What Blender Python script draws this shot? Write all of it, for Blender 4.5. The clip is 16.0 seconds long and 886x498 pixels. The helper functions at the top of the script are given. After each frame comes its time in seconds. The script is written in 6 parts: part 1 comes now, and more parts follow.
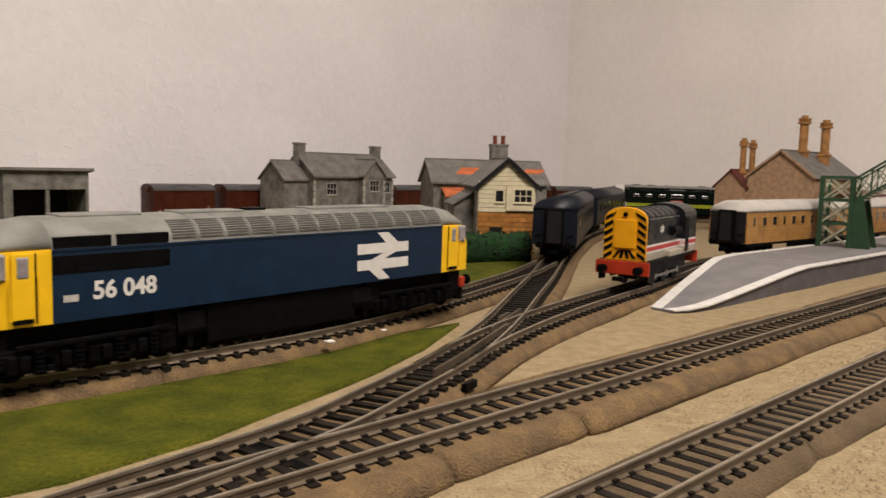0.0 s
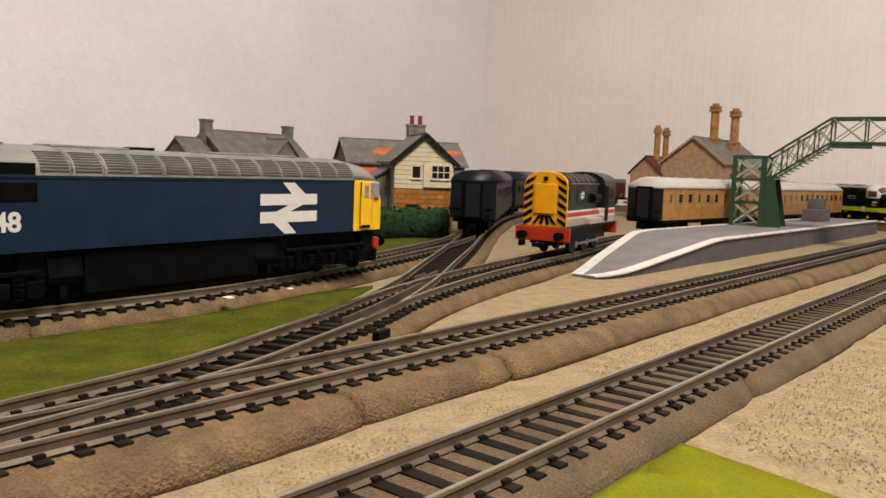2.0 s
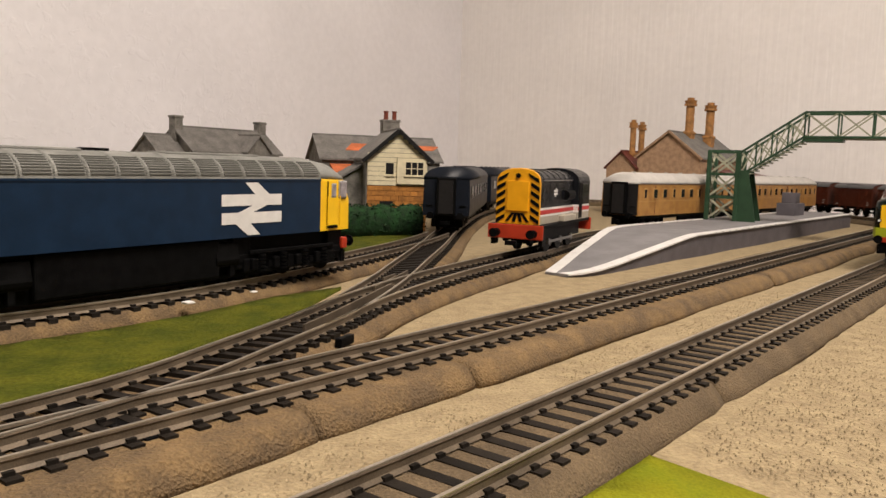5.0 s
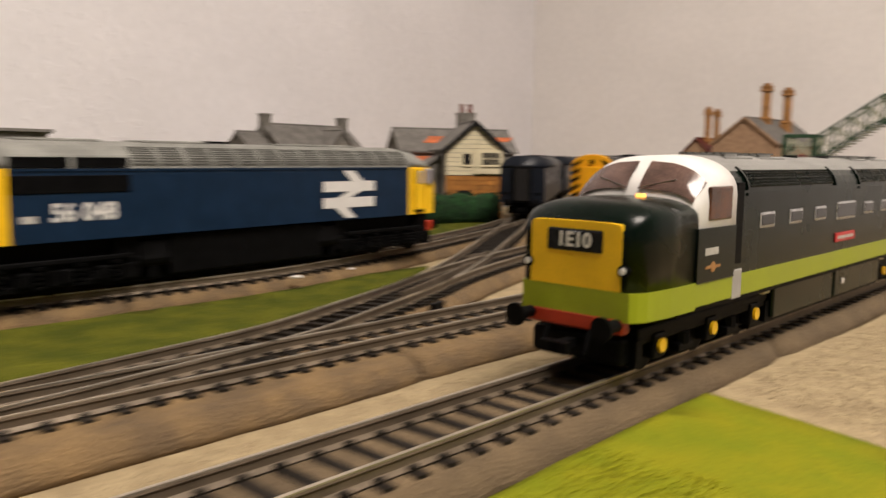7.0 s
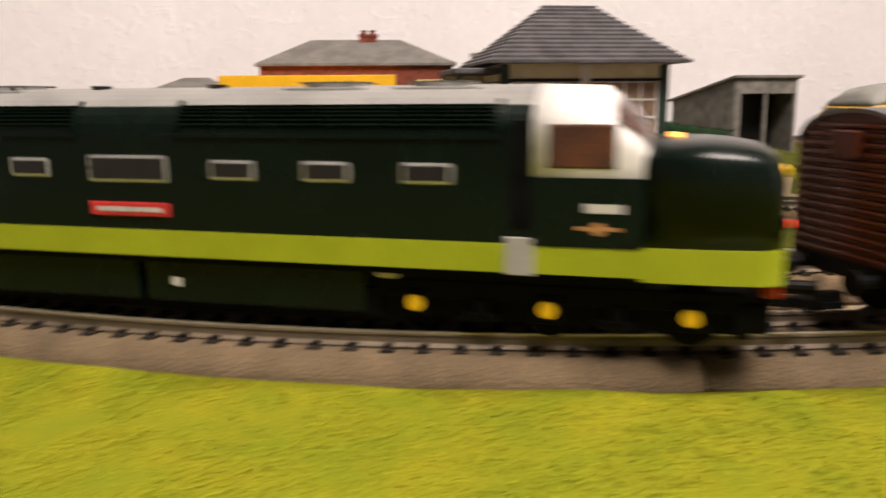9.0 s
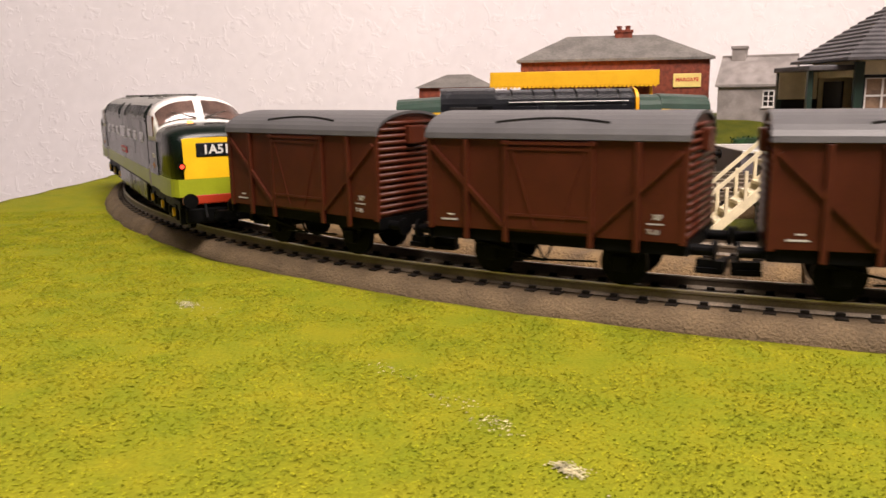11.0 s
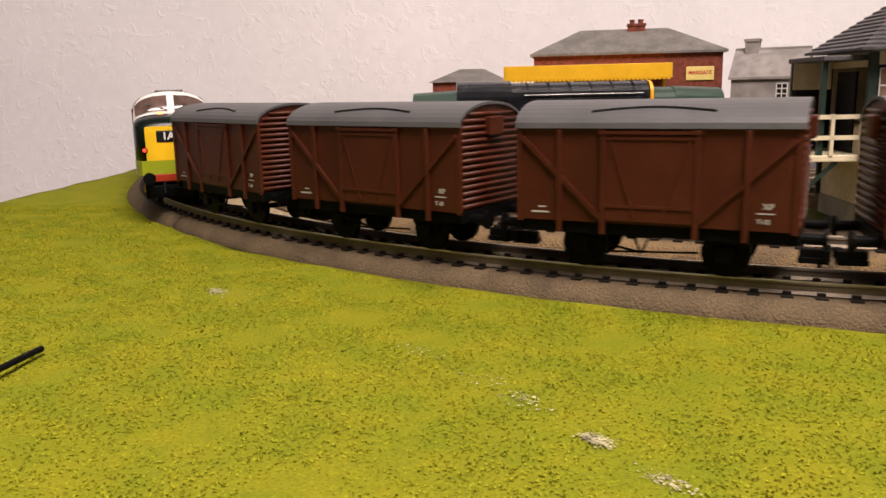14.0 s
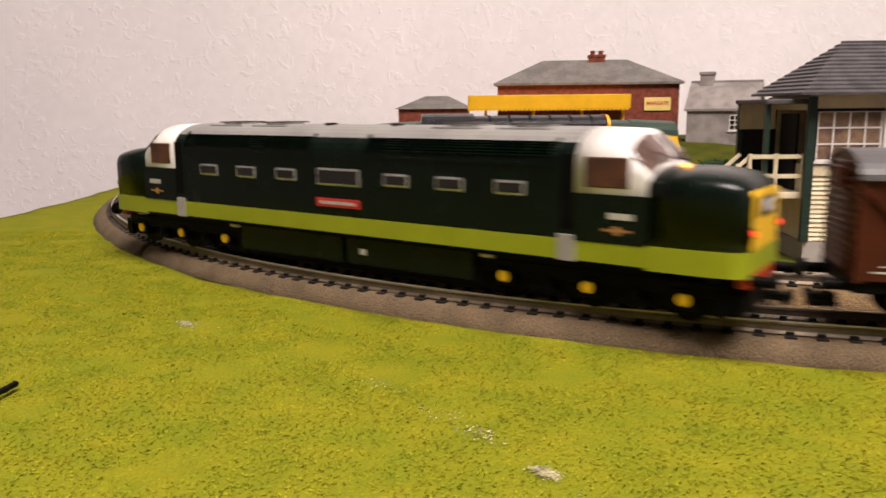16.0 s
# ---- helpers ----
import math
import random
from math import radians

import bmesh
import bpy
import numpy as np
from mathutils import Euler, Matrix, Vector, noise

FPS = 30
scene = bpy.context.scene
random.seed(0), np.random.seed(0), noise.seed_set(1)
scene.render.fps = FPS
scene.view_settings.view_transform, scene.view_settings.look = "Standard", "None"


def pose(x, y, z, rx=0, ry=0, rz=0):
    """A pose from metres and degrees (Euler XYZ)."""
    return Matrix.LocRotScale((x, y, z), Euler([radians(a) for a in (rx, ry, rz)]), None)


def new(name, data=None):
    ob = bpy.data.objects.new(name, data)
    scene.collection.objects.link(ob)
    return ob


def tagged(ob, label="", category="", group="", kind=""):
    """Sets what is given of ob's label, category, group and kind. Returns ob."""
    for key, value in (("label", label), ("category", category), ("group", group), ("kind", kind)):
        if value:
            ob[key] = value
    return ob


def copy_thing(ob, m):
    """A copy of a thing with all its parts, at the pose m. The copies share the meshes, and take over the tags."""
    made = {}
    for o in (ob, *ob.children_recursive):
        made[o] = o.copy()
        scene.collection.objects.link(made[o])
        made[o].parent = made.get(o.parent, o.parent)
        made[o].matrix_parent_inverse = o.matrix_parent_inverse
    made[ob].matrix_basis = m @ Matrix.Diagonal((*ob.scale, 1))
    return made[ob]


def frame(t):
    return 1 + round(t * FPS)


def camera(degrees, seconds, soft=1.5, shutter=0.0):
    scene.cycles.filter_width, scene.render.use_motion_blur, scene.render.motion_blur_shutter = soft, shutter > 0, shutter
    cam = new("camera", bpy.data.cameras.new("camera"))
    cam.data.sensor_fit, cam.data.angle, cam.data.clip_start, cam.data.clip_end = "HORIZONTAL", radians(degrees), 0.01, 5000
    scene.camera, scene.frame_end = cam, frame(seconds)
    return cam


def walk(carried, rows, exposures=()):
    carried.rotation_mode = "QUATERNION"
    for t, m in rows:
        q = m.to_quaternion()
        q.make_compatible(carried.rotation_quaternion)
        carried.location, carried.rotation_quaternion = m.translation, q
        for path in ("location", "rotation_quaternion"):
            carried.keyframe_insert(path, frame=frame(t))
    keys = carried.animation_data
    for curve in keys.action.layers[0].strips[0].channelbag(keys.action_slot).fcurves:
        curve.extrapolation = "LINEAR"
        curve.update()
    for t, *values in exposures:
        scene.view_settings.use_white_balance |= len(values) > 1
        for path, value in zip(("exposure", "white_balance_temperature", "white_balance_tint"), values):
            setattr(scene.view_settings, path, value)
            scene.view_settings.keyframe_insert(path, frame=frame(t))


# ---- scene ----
cam = camera(58.43, 16.0, soft=1.5, shutter=0.6)
# rows: seconds, x, y, z in centimetres, yaw, pitch, roll in degrees
PATH = [
    (0, 0.00, 0.00, 8.37, 0.39, -6.02, 1.68),
    (0.5, 0.58, 0.41, 7.67, -1.25, -5.59, 1.75),
    (1, 0.80, 1.49, 6.56, -2.79, -6.17, 1.69),
    (1.5, 0.39, 1.90, 5.99, -4.24, -5.57, 2.20),
    (2, 0.33, 2.23, 6.00, -5.54, -5.74, 2.19),
    (2.5, 0.39, 2.55, 6.48, -6.39, -5.58, 2.37),
    (3, 0.55, 3.18, 6.50, -7.54, -5.41, 2.47),
    (3.5, 0.61, 3.49, 6.34, -7.52, -5.62, 2.68),
    (4, 0.42, 3.20, 6.15, -7.02, -5.63, 2.56),
    (4.5, 0.71, 3.05, 6.23, -7.15, -6.07, 1.99),
    (6.8, 1.03, 0.93, 5.92, -4.68, -6.16, 1.27),
    (7, 0.25, -0.22, 5.91, -1.72, -6.69, 0.78),
    (7.2, -0.53, -2.02, 6.12, 1.72, -6.47, 1.01),
    (7.4, -1.01, -4.09, 6.45, 6.27, -7.20, 0.25),
    (7.7, -1.95, -6.31, 6.47, 12.90, -7.74, -0.64),
    (8, -4.14, -7.98, 6.70, 17.92, -8.23, -0.88),
    (8.2, -4.66, -9.65, 6.59, 22.45, -8.84, -0.53),
    (8.4, -5.11, -11.24, 6.53, 27.77, -9.33, -1.24),
    (8.7, -5.53, -14.10, 6.19, 33.89, -10.25, -0.87),
    (9, -6.77, -15.41, 5.78, 38.72, -10.84, -0.42),
    (9.2, -7.25, -16.47, 5.71, 41.47, -11.26, -0.84),
    (9.5, -8.28, -17.70, 5.57, 44.80, -11.55, -1.02),
    (10, -8.82, -19.25, 5.67, 47.57, -11.05, -0.30),
    (10.2, -9.14, -20.15, 5.84, 48.99, -11.13, -0.49),
    (12.5, -9.37, -23.27, 6.12, 52.35, -11.31, -1.09),
    (13, -9.36, -23.01, 5.99, 51.88, -11.47, -1.55),
    (13.5, -9.25, -23.33, 6.02, 52.03, -11.46, -1.16),
    (14, -9.06, -23.08, 5.91, 52.15, -11.49, -1.25),
    (14.5, -8.68, -22.68, 5.88, 51.82, -11.36, -1.08),
    (15, -8.51, -22.68, 5.85, 51.35, -11.21, -1.23),
    (15.5, -8.61, -23.36, 6.23, 51.23, -10.60, -0.75),
    (16, -8.24, -23.61, 6.63, 49.60, -10.21, -0.49)]
CM = 0.01
walk(cam, [(t, pose(x * CM, y * CM, z * CM, 0, 0, yaw) @ pose(0, 0, 0, 90 + pitch, 0, 0) @ pose(0, 0, 0, 0, 0, roll))
           for t, x, y, z, yaw, pitch, roll in PATH],
     exposures=[(t, e, 6420 if t < 9 else 6380, 11 if t < 9 else 18) for t, e in ((0, -0.42), (0.5, -0.33), (1.2, -0.24), (4.5, -0.2), (7.5, -0.3), (8.5, -0.12), (9.5, 0.26), (10.3, 0.3), (12.3, 0.02), (16, 0.02))])

# ---- light: one flat ceiling lamp in a closed room ----
world = bpy.data.worlds.new("world")
scene.world = world
world.use_nodes = True
world.node_tree.nodes["Background"].inputs[0].default_value = (1.0, 0.93, 0.86, 1)
world.node_tree.nodes["Background"].inputs[1].default_value = 0.02


def room_lamp(x, y, z, size, power):
    data = bpy.data.lights.new("room_lamp", "AREA")
    data.shape, data.size, data.size_y, data.energy, data.color = "RECTANGLE", size, size, power, (1.0, 0.88, 0.77)
    ob = new("room_lamp", data)
    ob.matrix_world = pose(x, y, z)
    return ob


# ---- materials ----
def mat(name, color, rough=0.5, metal=0.0, vary=0.12, scale=400.0, bump=0.15, fine=2500.0, color2=None, emit=0.0, mid=(0.35, 0.65), island=0.0, coat=0.0, spec=0.4, dist=0.0006, flake=0.0):
    """Two scales of noise tint the colour and roughness and give a fine relief. scale: cycles per metre."""
    m = bpy.data.materials.new(name)
    m.use_nodes = True
    nt = m.node_tree
    nd, ln = nt.nodes, nt.links
    b = nd["Principled BSDF"]
    tc = nd.new("ShaderNodeTexCoord")
    n1, n2 = nd.new("ShaderNodeTexNoise"), nd.new("ShaderNodeTexNoise")
    n1.inputs["Scale"].default_value, n1.inputs["Detail"].default_value = scale, 4
    n2.inputs["Scale"].default_value, n2.inputs["Detail"].default_value = fine, 3
    ln.new(tc.outputs["Object"], n1.inputs["Vector"])
    ln.new(tc.outputs["Object"], n2.inputs["Vector"])
    ramp = nd.new("ShaderNodeValToRGB")
    c2 = color2 or tuple(c * (1 - vary * 2) for c in color)
    ramp.color_ramp.elements[0].color, ramp.color_ramp.elements[1].color = (*c2, 1), (*color, 1)
    ramp.color_ramp.elements[0].position, ramp.color_ramp.elements[1].position = mid
    ln.new(n1.outputs["Fac"], ramp.inputs["Fac"])
    mix = nd.new("ShaderNodeMix")
    mix.data_type, mix.blend_type = "RGBA", "MULTIPLY"
    mix.inputs[0].default_value = min(1.0, vary * 3)
    ramp2 = nd.new("ShaderNodeValToRGB")
    ramp2.color_ramp.elements[0].color, ramp2.color_ramp.elements[1].color = (0.6, 0.6, 0.6, 1), (1.15, 1.15, 1.15, 1)
    ramp2.color_ramp.elements[0].position, ramp2.color_ramp.elements[1].position = 0.3, 0.7
    ln.new(n2.outputs["Fac"], ramp2.inputs["Fac"])
    ln.new(ramp.outputs["Color"], mix.inputs[6])
    ln.new(ramp2.outputs["Color"], mix.inputs[7])
    out = mix.outputs[2]
    if island:
        info = nd.new("ShaderNodeObjectInfo")
        mr = nd.new("ShaderNodeMapRange")
        mr.inputs[3].default_value, mr.inputs[4].default_value = 1 - island, 1 + island * 0.6
        ln.new(info.outputs["Random"], mr.inputs[0])
        hsv = nd.new("ShaderNodeHueSaturation")
        ln.new(mr.outputs[0], hsv.inputs["Value"])
        ln.new(out, hsv.inputs["Color"])
        out = hsv.outputs["Color"]
    if flake:
        geo = nd.new("ShaderNodeNewGeometry")
        mf = nd.new("ShaderNodeMapRange")
        mf.inputs[3].default_value, mf.inputs[4].default_value = 1 - flake, 1 + flake * 0.7
        ln.new(geo.outputs["Random Per Island"], mf.inputs[0])
        hf = nd.new("ShaderNodeHueSaturation")
        ln.new(mf.outputs[0], hf.inputs["Value"])
        ln.new(out, hf.inputs["Color"])
        out = hf.outputs["Color"]
    ln.new(out, b.inputs["Base Color"])
    rr = nd.new("ShaderNodeMapRange")
    rr.inputs[3].default_value, rr.inputs[4].default_value = max(0.03, rough - 0.1), min(1, rough + 0.1)
    ln.new(n1.outputs["Fac"], rr.inputs[0])
    ln.new(rr.outputs[0], b.inputs["Roughness"])
    b.inputs["Metallic"].default_value = metal
    b.inputs["Specular IOR Level"].default_value = spec
    b.inputs["Coat Weight"].default_value = coat
    if bump:
        bp = nd.new("ShaderNodeBump")
        bp.inputs["Strength"].default_value, bp.inputs["Distance"].default_value = bump, dist
        ln.new(n2.outputs["Fac"], bp.inputs["Height"])
        ln.new(bp.outputs["Normal"], b.inputs["Normal"])
    if emit:
        b.inputs["Emission Color"].default_value, b.inputs["Emission Strength"].default_value = (*color, 1), emit
    return m


def glass_mat(name, tint, rough=0.05):
    m = bpy.data.materials.new(name)
    m.use_nodes = True
    b = m.node_tree.nodes["Principled BSDF"]
    b.inputs["Base Color"].default_value = (*tint, 1)
    b.inputs["Roughness"].default_value = rough
    b.inputs["Transmission Weight"].default_value = 0.9
    b.inputs["IOR"].default_value = 1.15
    return m


def wall_mat(name, color, stripes):
    """Painted relief wallpaper: woodchip blobs, or vertical ribs."""
    m = mat(name, color, 0.75, vary=0.03, scale=6, bump=0, fine=90)
    nt = m.node_tree
    nd, ln = nt.nodes, nt.links
    tc = nd.new("ShaderNodeTexCoord")
    a = nd.new("ShaderNodeTexNoise")
    a.inputs["Scale"].default_value, a.inputs["Detail"].default_value, a.inputs["Distortion"].default_value = (75 if stripes else 58), 6, (0.5 if stripes else 1.4)
    mp = nd.new("ShaderNodeMapping")
    mp.inputs["Scale"].default_value = (1.7, 1.7, 0.06) if stripes else (1, 1, 1)
    ln.new(tc.outputs["Object"], mp.inputs["Vector"])
    ln.new(mp.outputs[0], a.inputs["Vector"])
    r = nd.new("ShaderNodeValToRGB")
    r.color_ramp.elements[0].position, r.color_ramp.elements[1].position = (0.4, 0.62) if stripes else (0.56, 0.64)
    ln.new(a.outputs["Fac"], r.inputs["Fac"])
    bp = nd.new("ShaderNodeBump")
    bp.inputs["Strength"].default_value, bp.inputs["Distance"].default_value = (0.24 if stripes else 0.2), 0.003
    ln.new(r.outputs["Color"], bp.inputs["Height"])
    ln.new(bp.outputs["Normal"], nd["Principled BSDF"].inputs["Normal"])
    return m


M = dict(
    wall=wall_mat("woodchip_paper", (0.87, 0.848, 0.87), False), wall2=wall_mat("ribbed_paper", (0.86, 0.826, 0.803), True),
    ceiling=mat("ceiling_paint", (0.82, 0.8, 0.78), 0.8, vary=0.03, scale=5, fine=60), dimwall=mat("unseen_dim_wall", (0.4, 0.36, 0.33), 0.8, vary=0.05, scale=5, fine=60), carpet=mat("carpet", (0.1, 0.08, 0.07), 0.95, scale=20, fine=300),
    sand=mat("sand_scatter", (0.3354, 0.2613, 0.1482), 0.95, vary=0.2, scale=130, bump=0.8, dist=0.0011, fine=900, color2=(0.2574, 0.195, 0.1092)),
    ballast=mat("foam_ballast", (0.228, 0.147, 0.066), 0.95, dist=0.0014, vary=0.28, scale=95, bump=1.0, fine=1300, color2=(0.1287, 0.0858, 0.04446)),
    ballast_dark=mat("foam_ballast_grey", (0.15, 0.105, 0.057), 0.95, dist=0.001, vary=0.25, scale=90, bump=0.9, fine=1500, color2=(0.1, 0.07, 0.038)),
    grass=mat("scatter_grass_bright", (0.2, 0.195, 0.009), 0.95, spec=0.08, vary=0.15, scale=75, bump=0.6, dist=0.0008, fine=1300, color2=(0.15, 0.172, 0.008), mid=(0.34, 0.66)),
    grass_dark=mat("scatter_grass_dull", (0.0975, 0.1014, 0.01014), 0.95, spec=0.1, vary=0.3, scale=70, bump=1.0, dist=0.0012, fine=900, color2=(0.0546, 0.0663, 0.00702)),
    # blade colour lifted above the grass sheet to offset the blades' own shading
    turf=mat("turf_lightened", (0.325, 0.308, 0.015), 0.95, spec=0.08, vary=0.12, scale=75, bump=0.0, fine=260, color2=(0.235, 0.265, 0.012), mid=(0.34, 0.66), flake=0.08),
    rail=mat("nickel_rail", (0.52, 0.46, 0.37), 0.36, 0.75, vary=0.12, scale=60, fine=900), sleeper=mat("sleeper_plastic", (0.02, 0.016, 0.0125), 0.6, spec=0.12, vary=0.2, scale=300, island=0.35),
    black=mat("black_plastic", (0.0045, 0.0045, 0.0048), 0.5, spec=0.06, vary=0.25, scale=300), blackgloss=mat("gloss_black", (0.012, 0.013, 0.016), 0.25, spec=0.18, vary=0.15, scale=120),
    steel=mat("wheel_steel", (0.3, 0.29, 0.28), 0.35, 0.9), blue=mat("rail_blue", (0.0078, 0.023, 0.053), 0.38, spec=0.2, vary=0.12, scale=120, bump=0.05),
    navy=mat("navy_black", (0.008, 0.011, 0.018), 0.42, spec=0.22, vary=0.15, scale=120, bump=0.05), grey56=mat("roof_grey", (0.2295, 0.2295, 0.2082), 0.6, vary=0.15, scale=90),
    grille=mat("grille_dark", (0.1, 0.1, 0.09), 0.6), yellow=mat("warning_yellow", (0.88, 0.53, 0.01), 0.38, vary=0.06, scale=120, bump=0.04),
    amber=mat("shunter_amber", (0.8, 0.37, 0.005), 0.4, vary=0.06, scale=120, bump=0.04),
    white=mat("white_paint", (0.697, 0.68, 0.6545), 0.45, vary=0.05, scale=200, bump=0.04), cream=mat("cream_paint", (0.72, 0.64, 0.44), 0.55, vary=0.08, scale=200),
    red=mat("buffer_red", (0.42, 0.035, 0.01), 0.45, vary=0.1, scale=150), redstripe=mat("stripe_red", (0.5, 0.03, 0.03), 0.45, vary=0.08, scale=150),
    dkgreen=mat("loco_dark_green", (0.0028, 0.0075, 0.0052), 0.26, spec=0.2, vary=0.12, scale=90, bump=0.04), lime=mat("loco_lime", (0.3, 0.35, 0.012), 0.4, vary=0.06, scale=90, bump=0.04),
    roofgrey=mat("deltic_roof", (0.235, 0.232, 0.218), 0.5, vary=0.12, scale=70), bauxite=mat("bauxite_plastic", (0.074, 0.0165, 0.007), 0.42, spec=0.22, vary=0.12, scale=90, bump=0.05),
    vanroof=mat("van_roof_grey", (0.08075, 0.07905, 0.0816), 0.5, vary=0.1, scale=80), teak=mat("teak_print", (0.42, 0.22, 0.06), 0.45, vary=0.2, scale=140, color2=(0.3, 0.14, 0.035)),
    coachroof=mat("coach_roof_white", (0.51, 0.4845, 0.4505), 0.55, vary=0.08, scale=80), glass=glass_mat("pane", (0.75, 0.75, 0.72)), dark=mat("dark_void", (0.015, 0.014, 0.014), 0.5, spec=0.18),
    smoke=mat("smoked_pane", (0.018, 0.017, 0.017), 0.12, vary=0.05, bump=0), cabglow=mat("lit_cab", (1.0, 0.42, 0.08), 0.5, emit=3.0, bump=0), lampred=mat("tail_lamp", (1.0, 0.05, 0.02), 0.4, emit=2.0, bump=0),
    stone=mat("grey_stone", (0.24, 0.225, 0.2), 0.85, vary=0.25, scale=110, bump=0.5, fine=900), slate=mat("slate_grey", (0.2, 0.188, 0.172), 0.75, vary=0.18, scale=80, bump=0.3, fine=500),
    quoin=mat("pale_stone", (0.42, 0.4, 0.36), 0.85, vary=0.12, scale=150), brick=mat("red_brick", (0.25, 0.058, 0.03), 0.8, vary=0.25, scale=250, bump=0.4),
    orangebrick=mat("orange_brick", (0.48, 0.2, 0.04), 0.8, vary=0.15, scale=150, island=0.3), orange=mat("orange_tile", (0.75, 0.2, 0.07), 0.7, vary=0.2, scale=90),
    buff=mat("buff_brick", (0.42, 0.27, 0.165), 0.85, vary=0.15, scale=160, bump=0.4), terracotta=mat("terracotta", (0.45, 0.22, 0.07), 0.7, vary=0.2, scale=160),
    plat=mat("platform_grey", (0.2125, 0.204, 0.2082), 0.75, vary=0.12, scale=50, bump=0.3), platwall=mat("platform_wall", (0.115, 0.104, 0.116), 0.7, vary=0.15, scale=70),
    bridge=mat("bridge_green", (0.022, 0.062, 0.028), 0.5, vary=0.15, scale=100), hedge=mat("hedge_green", (0.012, 0.055, 0.012), 0.95, vary=0.3, scale=150, bump=1.0, fine=700),
    canopy=mat("canopy_yellow", (0.83, 0.46, 0.01), 0.45, vary=0.06, scale=90), maroon=mat("maroon", (0.12, 0.02, 0.015), 0.45, vary=0.12, scale=90),
    boxgreen=mat("box_dark_green", (0.015, 0.035, 0.025), 0.45), curtain=mat("brown_blind", (0.32, 0.2, 0.12), 0.8, vary=0.2, scale=300), concrete=mat("pale_concrete", (0.4, 0.38, 0.35), 0.85, vary=0.12, scale=80),
    rust=mat("rusty_ballast_print", (0.2, 0.12, 0.06), 0.9), cloth=mat("table_timber", (0.4, 0.28, 0.16), 0.7, scale=20), mark=mat("bare_patch", (0.56, 0.51, 0.3), 0.95, vary=0.3, scale=420),
    # brown windscreen tint, lightened to carry a pale reflection in the base colour
    screenpane=mat("windscreen_reflection_tint", (0.14, 0.085, 0.07), 0.12, vary=0.3, scale=130, bump=0, spec=0.6, color2=(0.07, 0.045, 0.038)),
    cabpane=mat("brown_tinted_pane", (0.13, 0.052, 0.026), 0.12, vary=0.3, scale=130, bump=0, color2=(0.06, 0.03, 0.02)), alloy=mat("bright_window_frame", (0.55, 0.55, 0.56), 0.3, 0.7, bump=0),
    gdiesel=mat("mid_green", (0.012, 0.042, 0.026), 0.4, vary=0.12, scale=90), sign=mat("sign_cream", (0.78, 0.62, 0.2), 0.5, vary=0.06), bridgepale=mat("bridge_cream_green", (0.36, 0.36, 0.26), 0.5, vary=0.15, scale=150),
    darkslate=mat("dark_slate", (0.085, 0.08, 0.085), 0.6, vary=0.25, scale=160, bump=0.3), blindpane=mat("pane_with_blind", (0.3, 0.2, 0.13), 0.18, vary=0.25, scale=150, bump=0, color2=(0.12, 0.08, 0.06)),
    teakpale=mat("teak_pale", (0.5, 0.29, 0.1), 0.45, vary=0.12, scale=140),
    railside=mat("oxidised_rail", (0.18, 0.14, 0.097), 0.5, 0.35, vary=0.2, scale=90),
    paleglass=mat("pale_cab_glass", (0.34, 0.31, 0.33), 0.12, vary=0.2, scale=200, bump=0), pinkstone=mat("pale_stone_card", (0.33, 0.3, 0.285), 0.85, vary=0.18, scale=90, bump=0.4),
    grit=mat("sand_grit", (0.3588, 0.2847, 0.1716), 0.95, vary=0.2, scale=300, bump=0.0, color2=(0.273, 0.2067, 0.1209), flake=0.25),
    lampglow=mat("lamp_diffuser", (1.0, 0.88, 0.72), 0.5, emit=4.0, bump=0), ink=mat("white_ink", (0.52, 0.5, 0.46), 0.6, bump=0), slatebeige=mat("beige_lower", (0.4, 0.36, 0.29), 0.45, vary=0.08, scale=100),
)


# ---- mesh helpers: all sizes in centimetres ----
def thing(name, x, y, z, rz=0.0, label="", category="", group="", kind=""):
    ob = new(name)
    ob.empty_display_size = 0.01
    ob.matrix_basis = pose(x * CM, y * CM, z * CM, 0, 0, rz)
    return tagged(ob, label, category, group, kind)


def part(name, bm, material, parent=None, label="", smooth=False):
    """One mesh object from a bmesh in centimetres."""
    bmesh.ops.scale(bm, vec=(CM, CM, CM), verts=bm.verts)
    bmesh.ops.recalc_face_normals(bm, faces=bm.faces)
    me = bpy.data.meshes.new(name)
    for f in bm.faces:
        f.smooth = smooth
    bm.to_mesh(me)
    bm.free()
    me.materials.append(M[material] if isinstance(material, str) else material)
    ob = new(name, me)
    ob.parent = parent
    return tagged(ob, label) if label else ob


def add_box(bm, x0, x1, y0, y1, z0, z1, bevel=0.0):
    r = bmesh.ops.create_cube(bm, size=1.0, matrix=Matrix.Translation(((x0 + x1) / 2, (y0 + y1) / 2, (z0 + z1) / 2)) @ Matrix.Diagonal((x1 - x0, y1 - y0, z1 - z0, 1)))
    if bevel:
        edges = list({e for v in r["verts"] for e in v.link_edges})
        bmesh.ops.bevel(bm, geom=edges, offset=bevel, segments=2, profile=0.5, affect="EDGES")
    return bm


def box(x0, x1, y0, y1, z0, z1, bevel=0.0):
    return add_box(bmesh.new(), x0, x1, y0, y1, z0, z1, bevel)


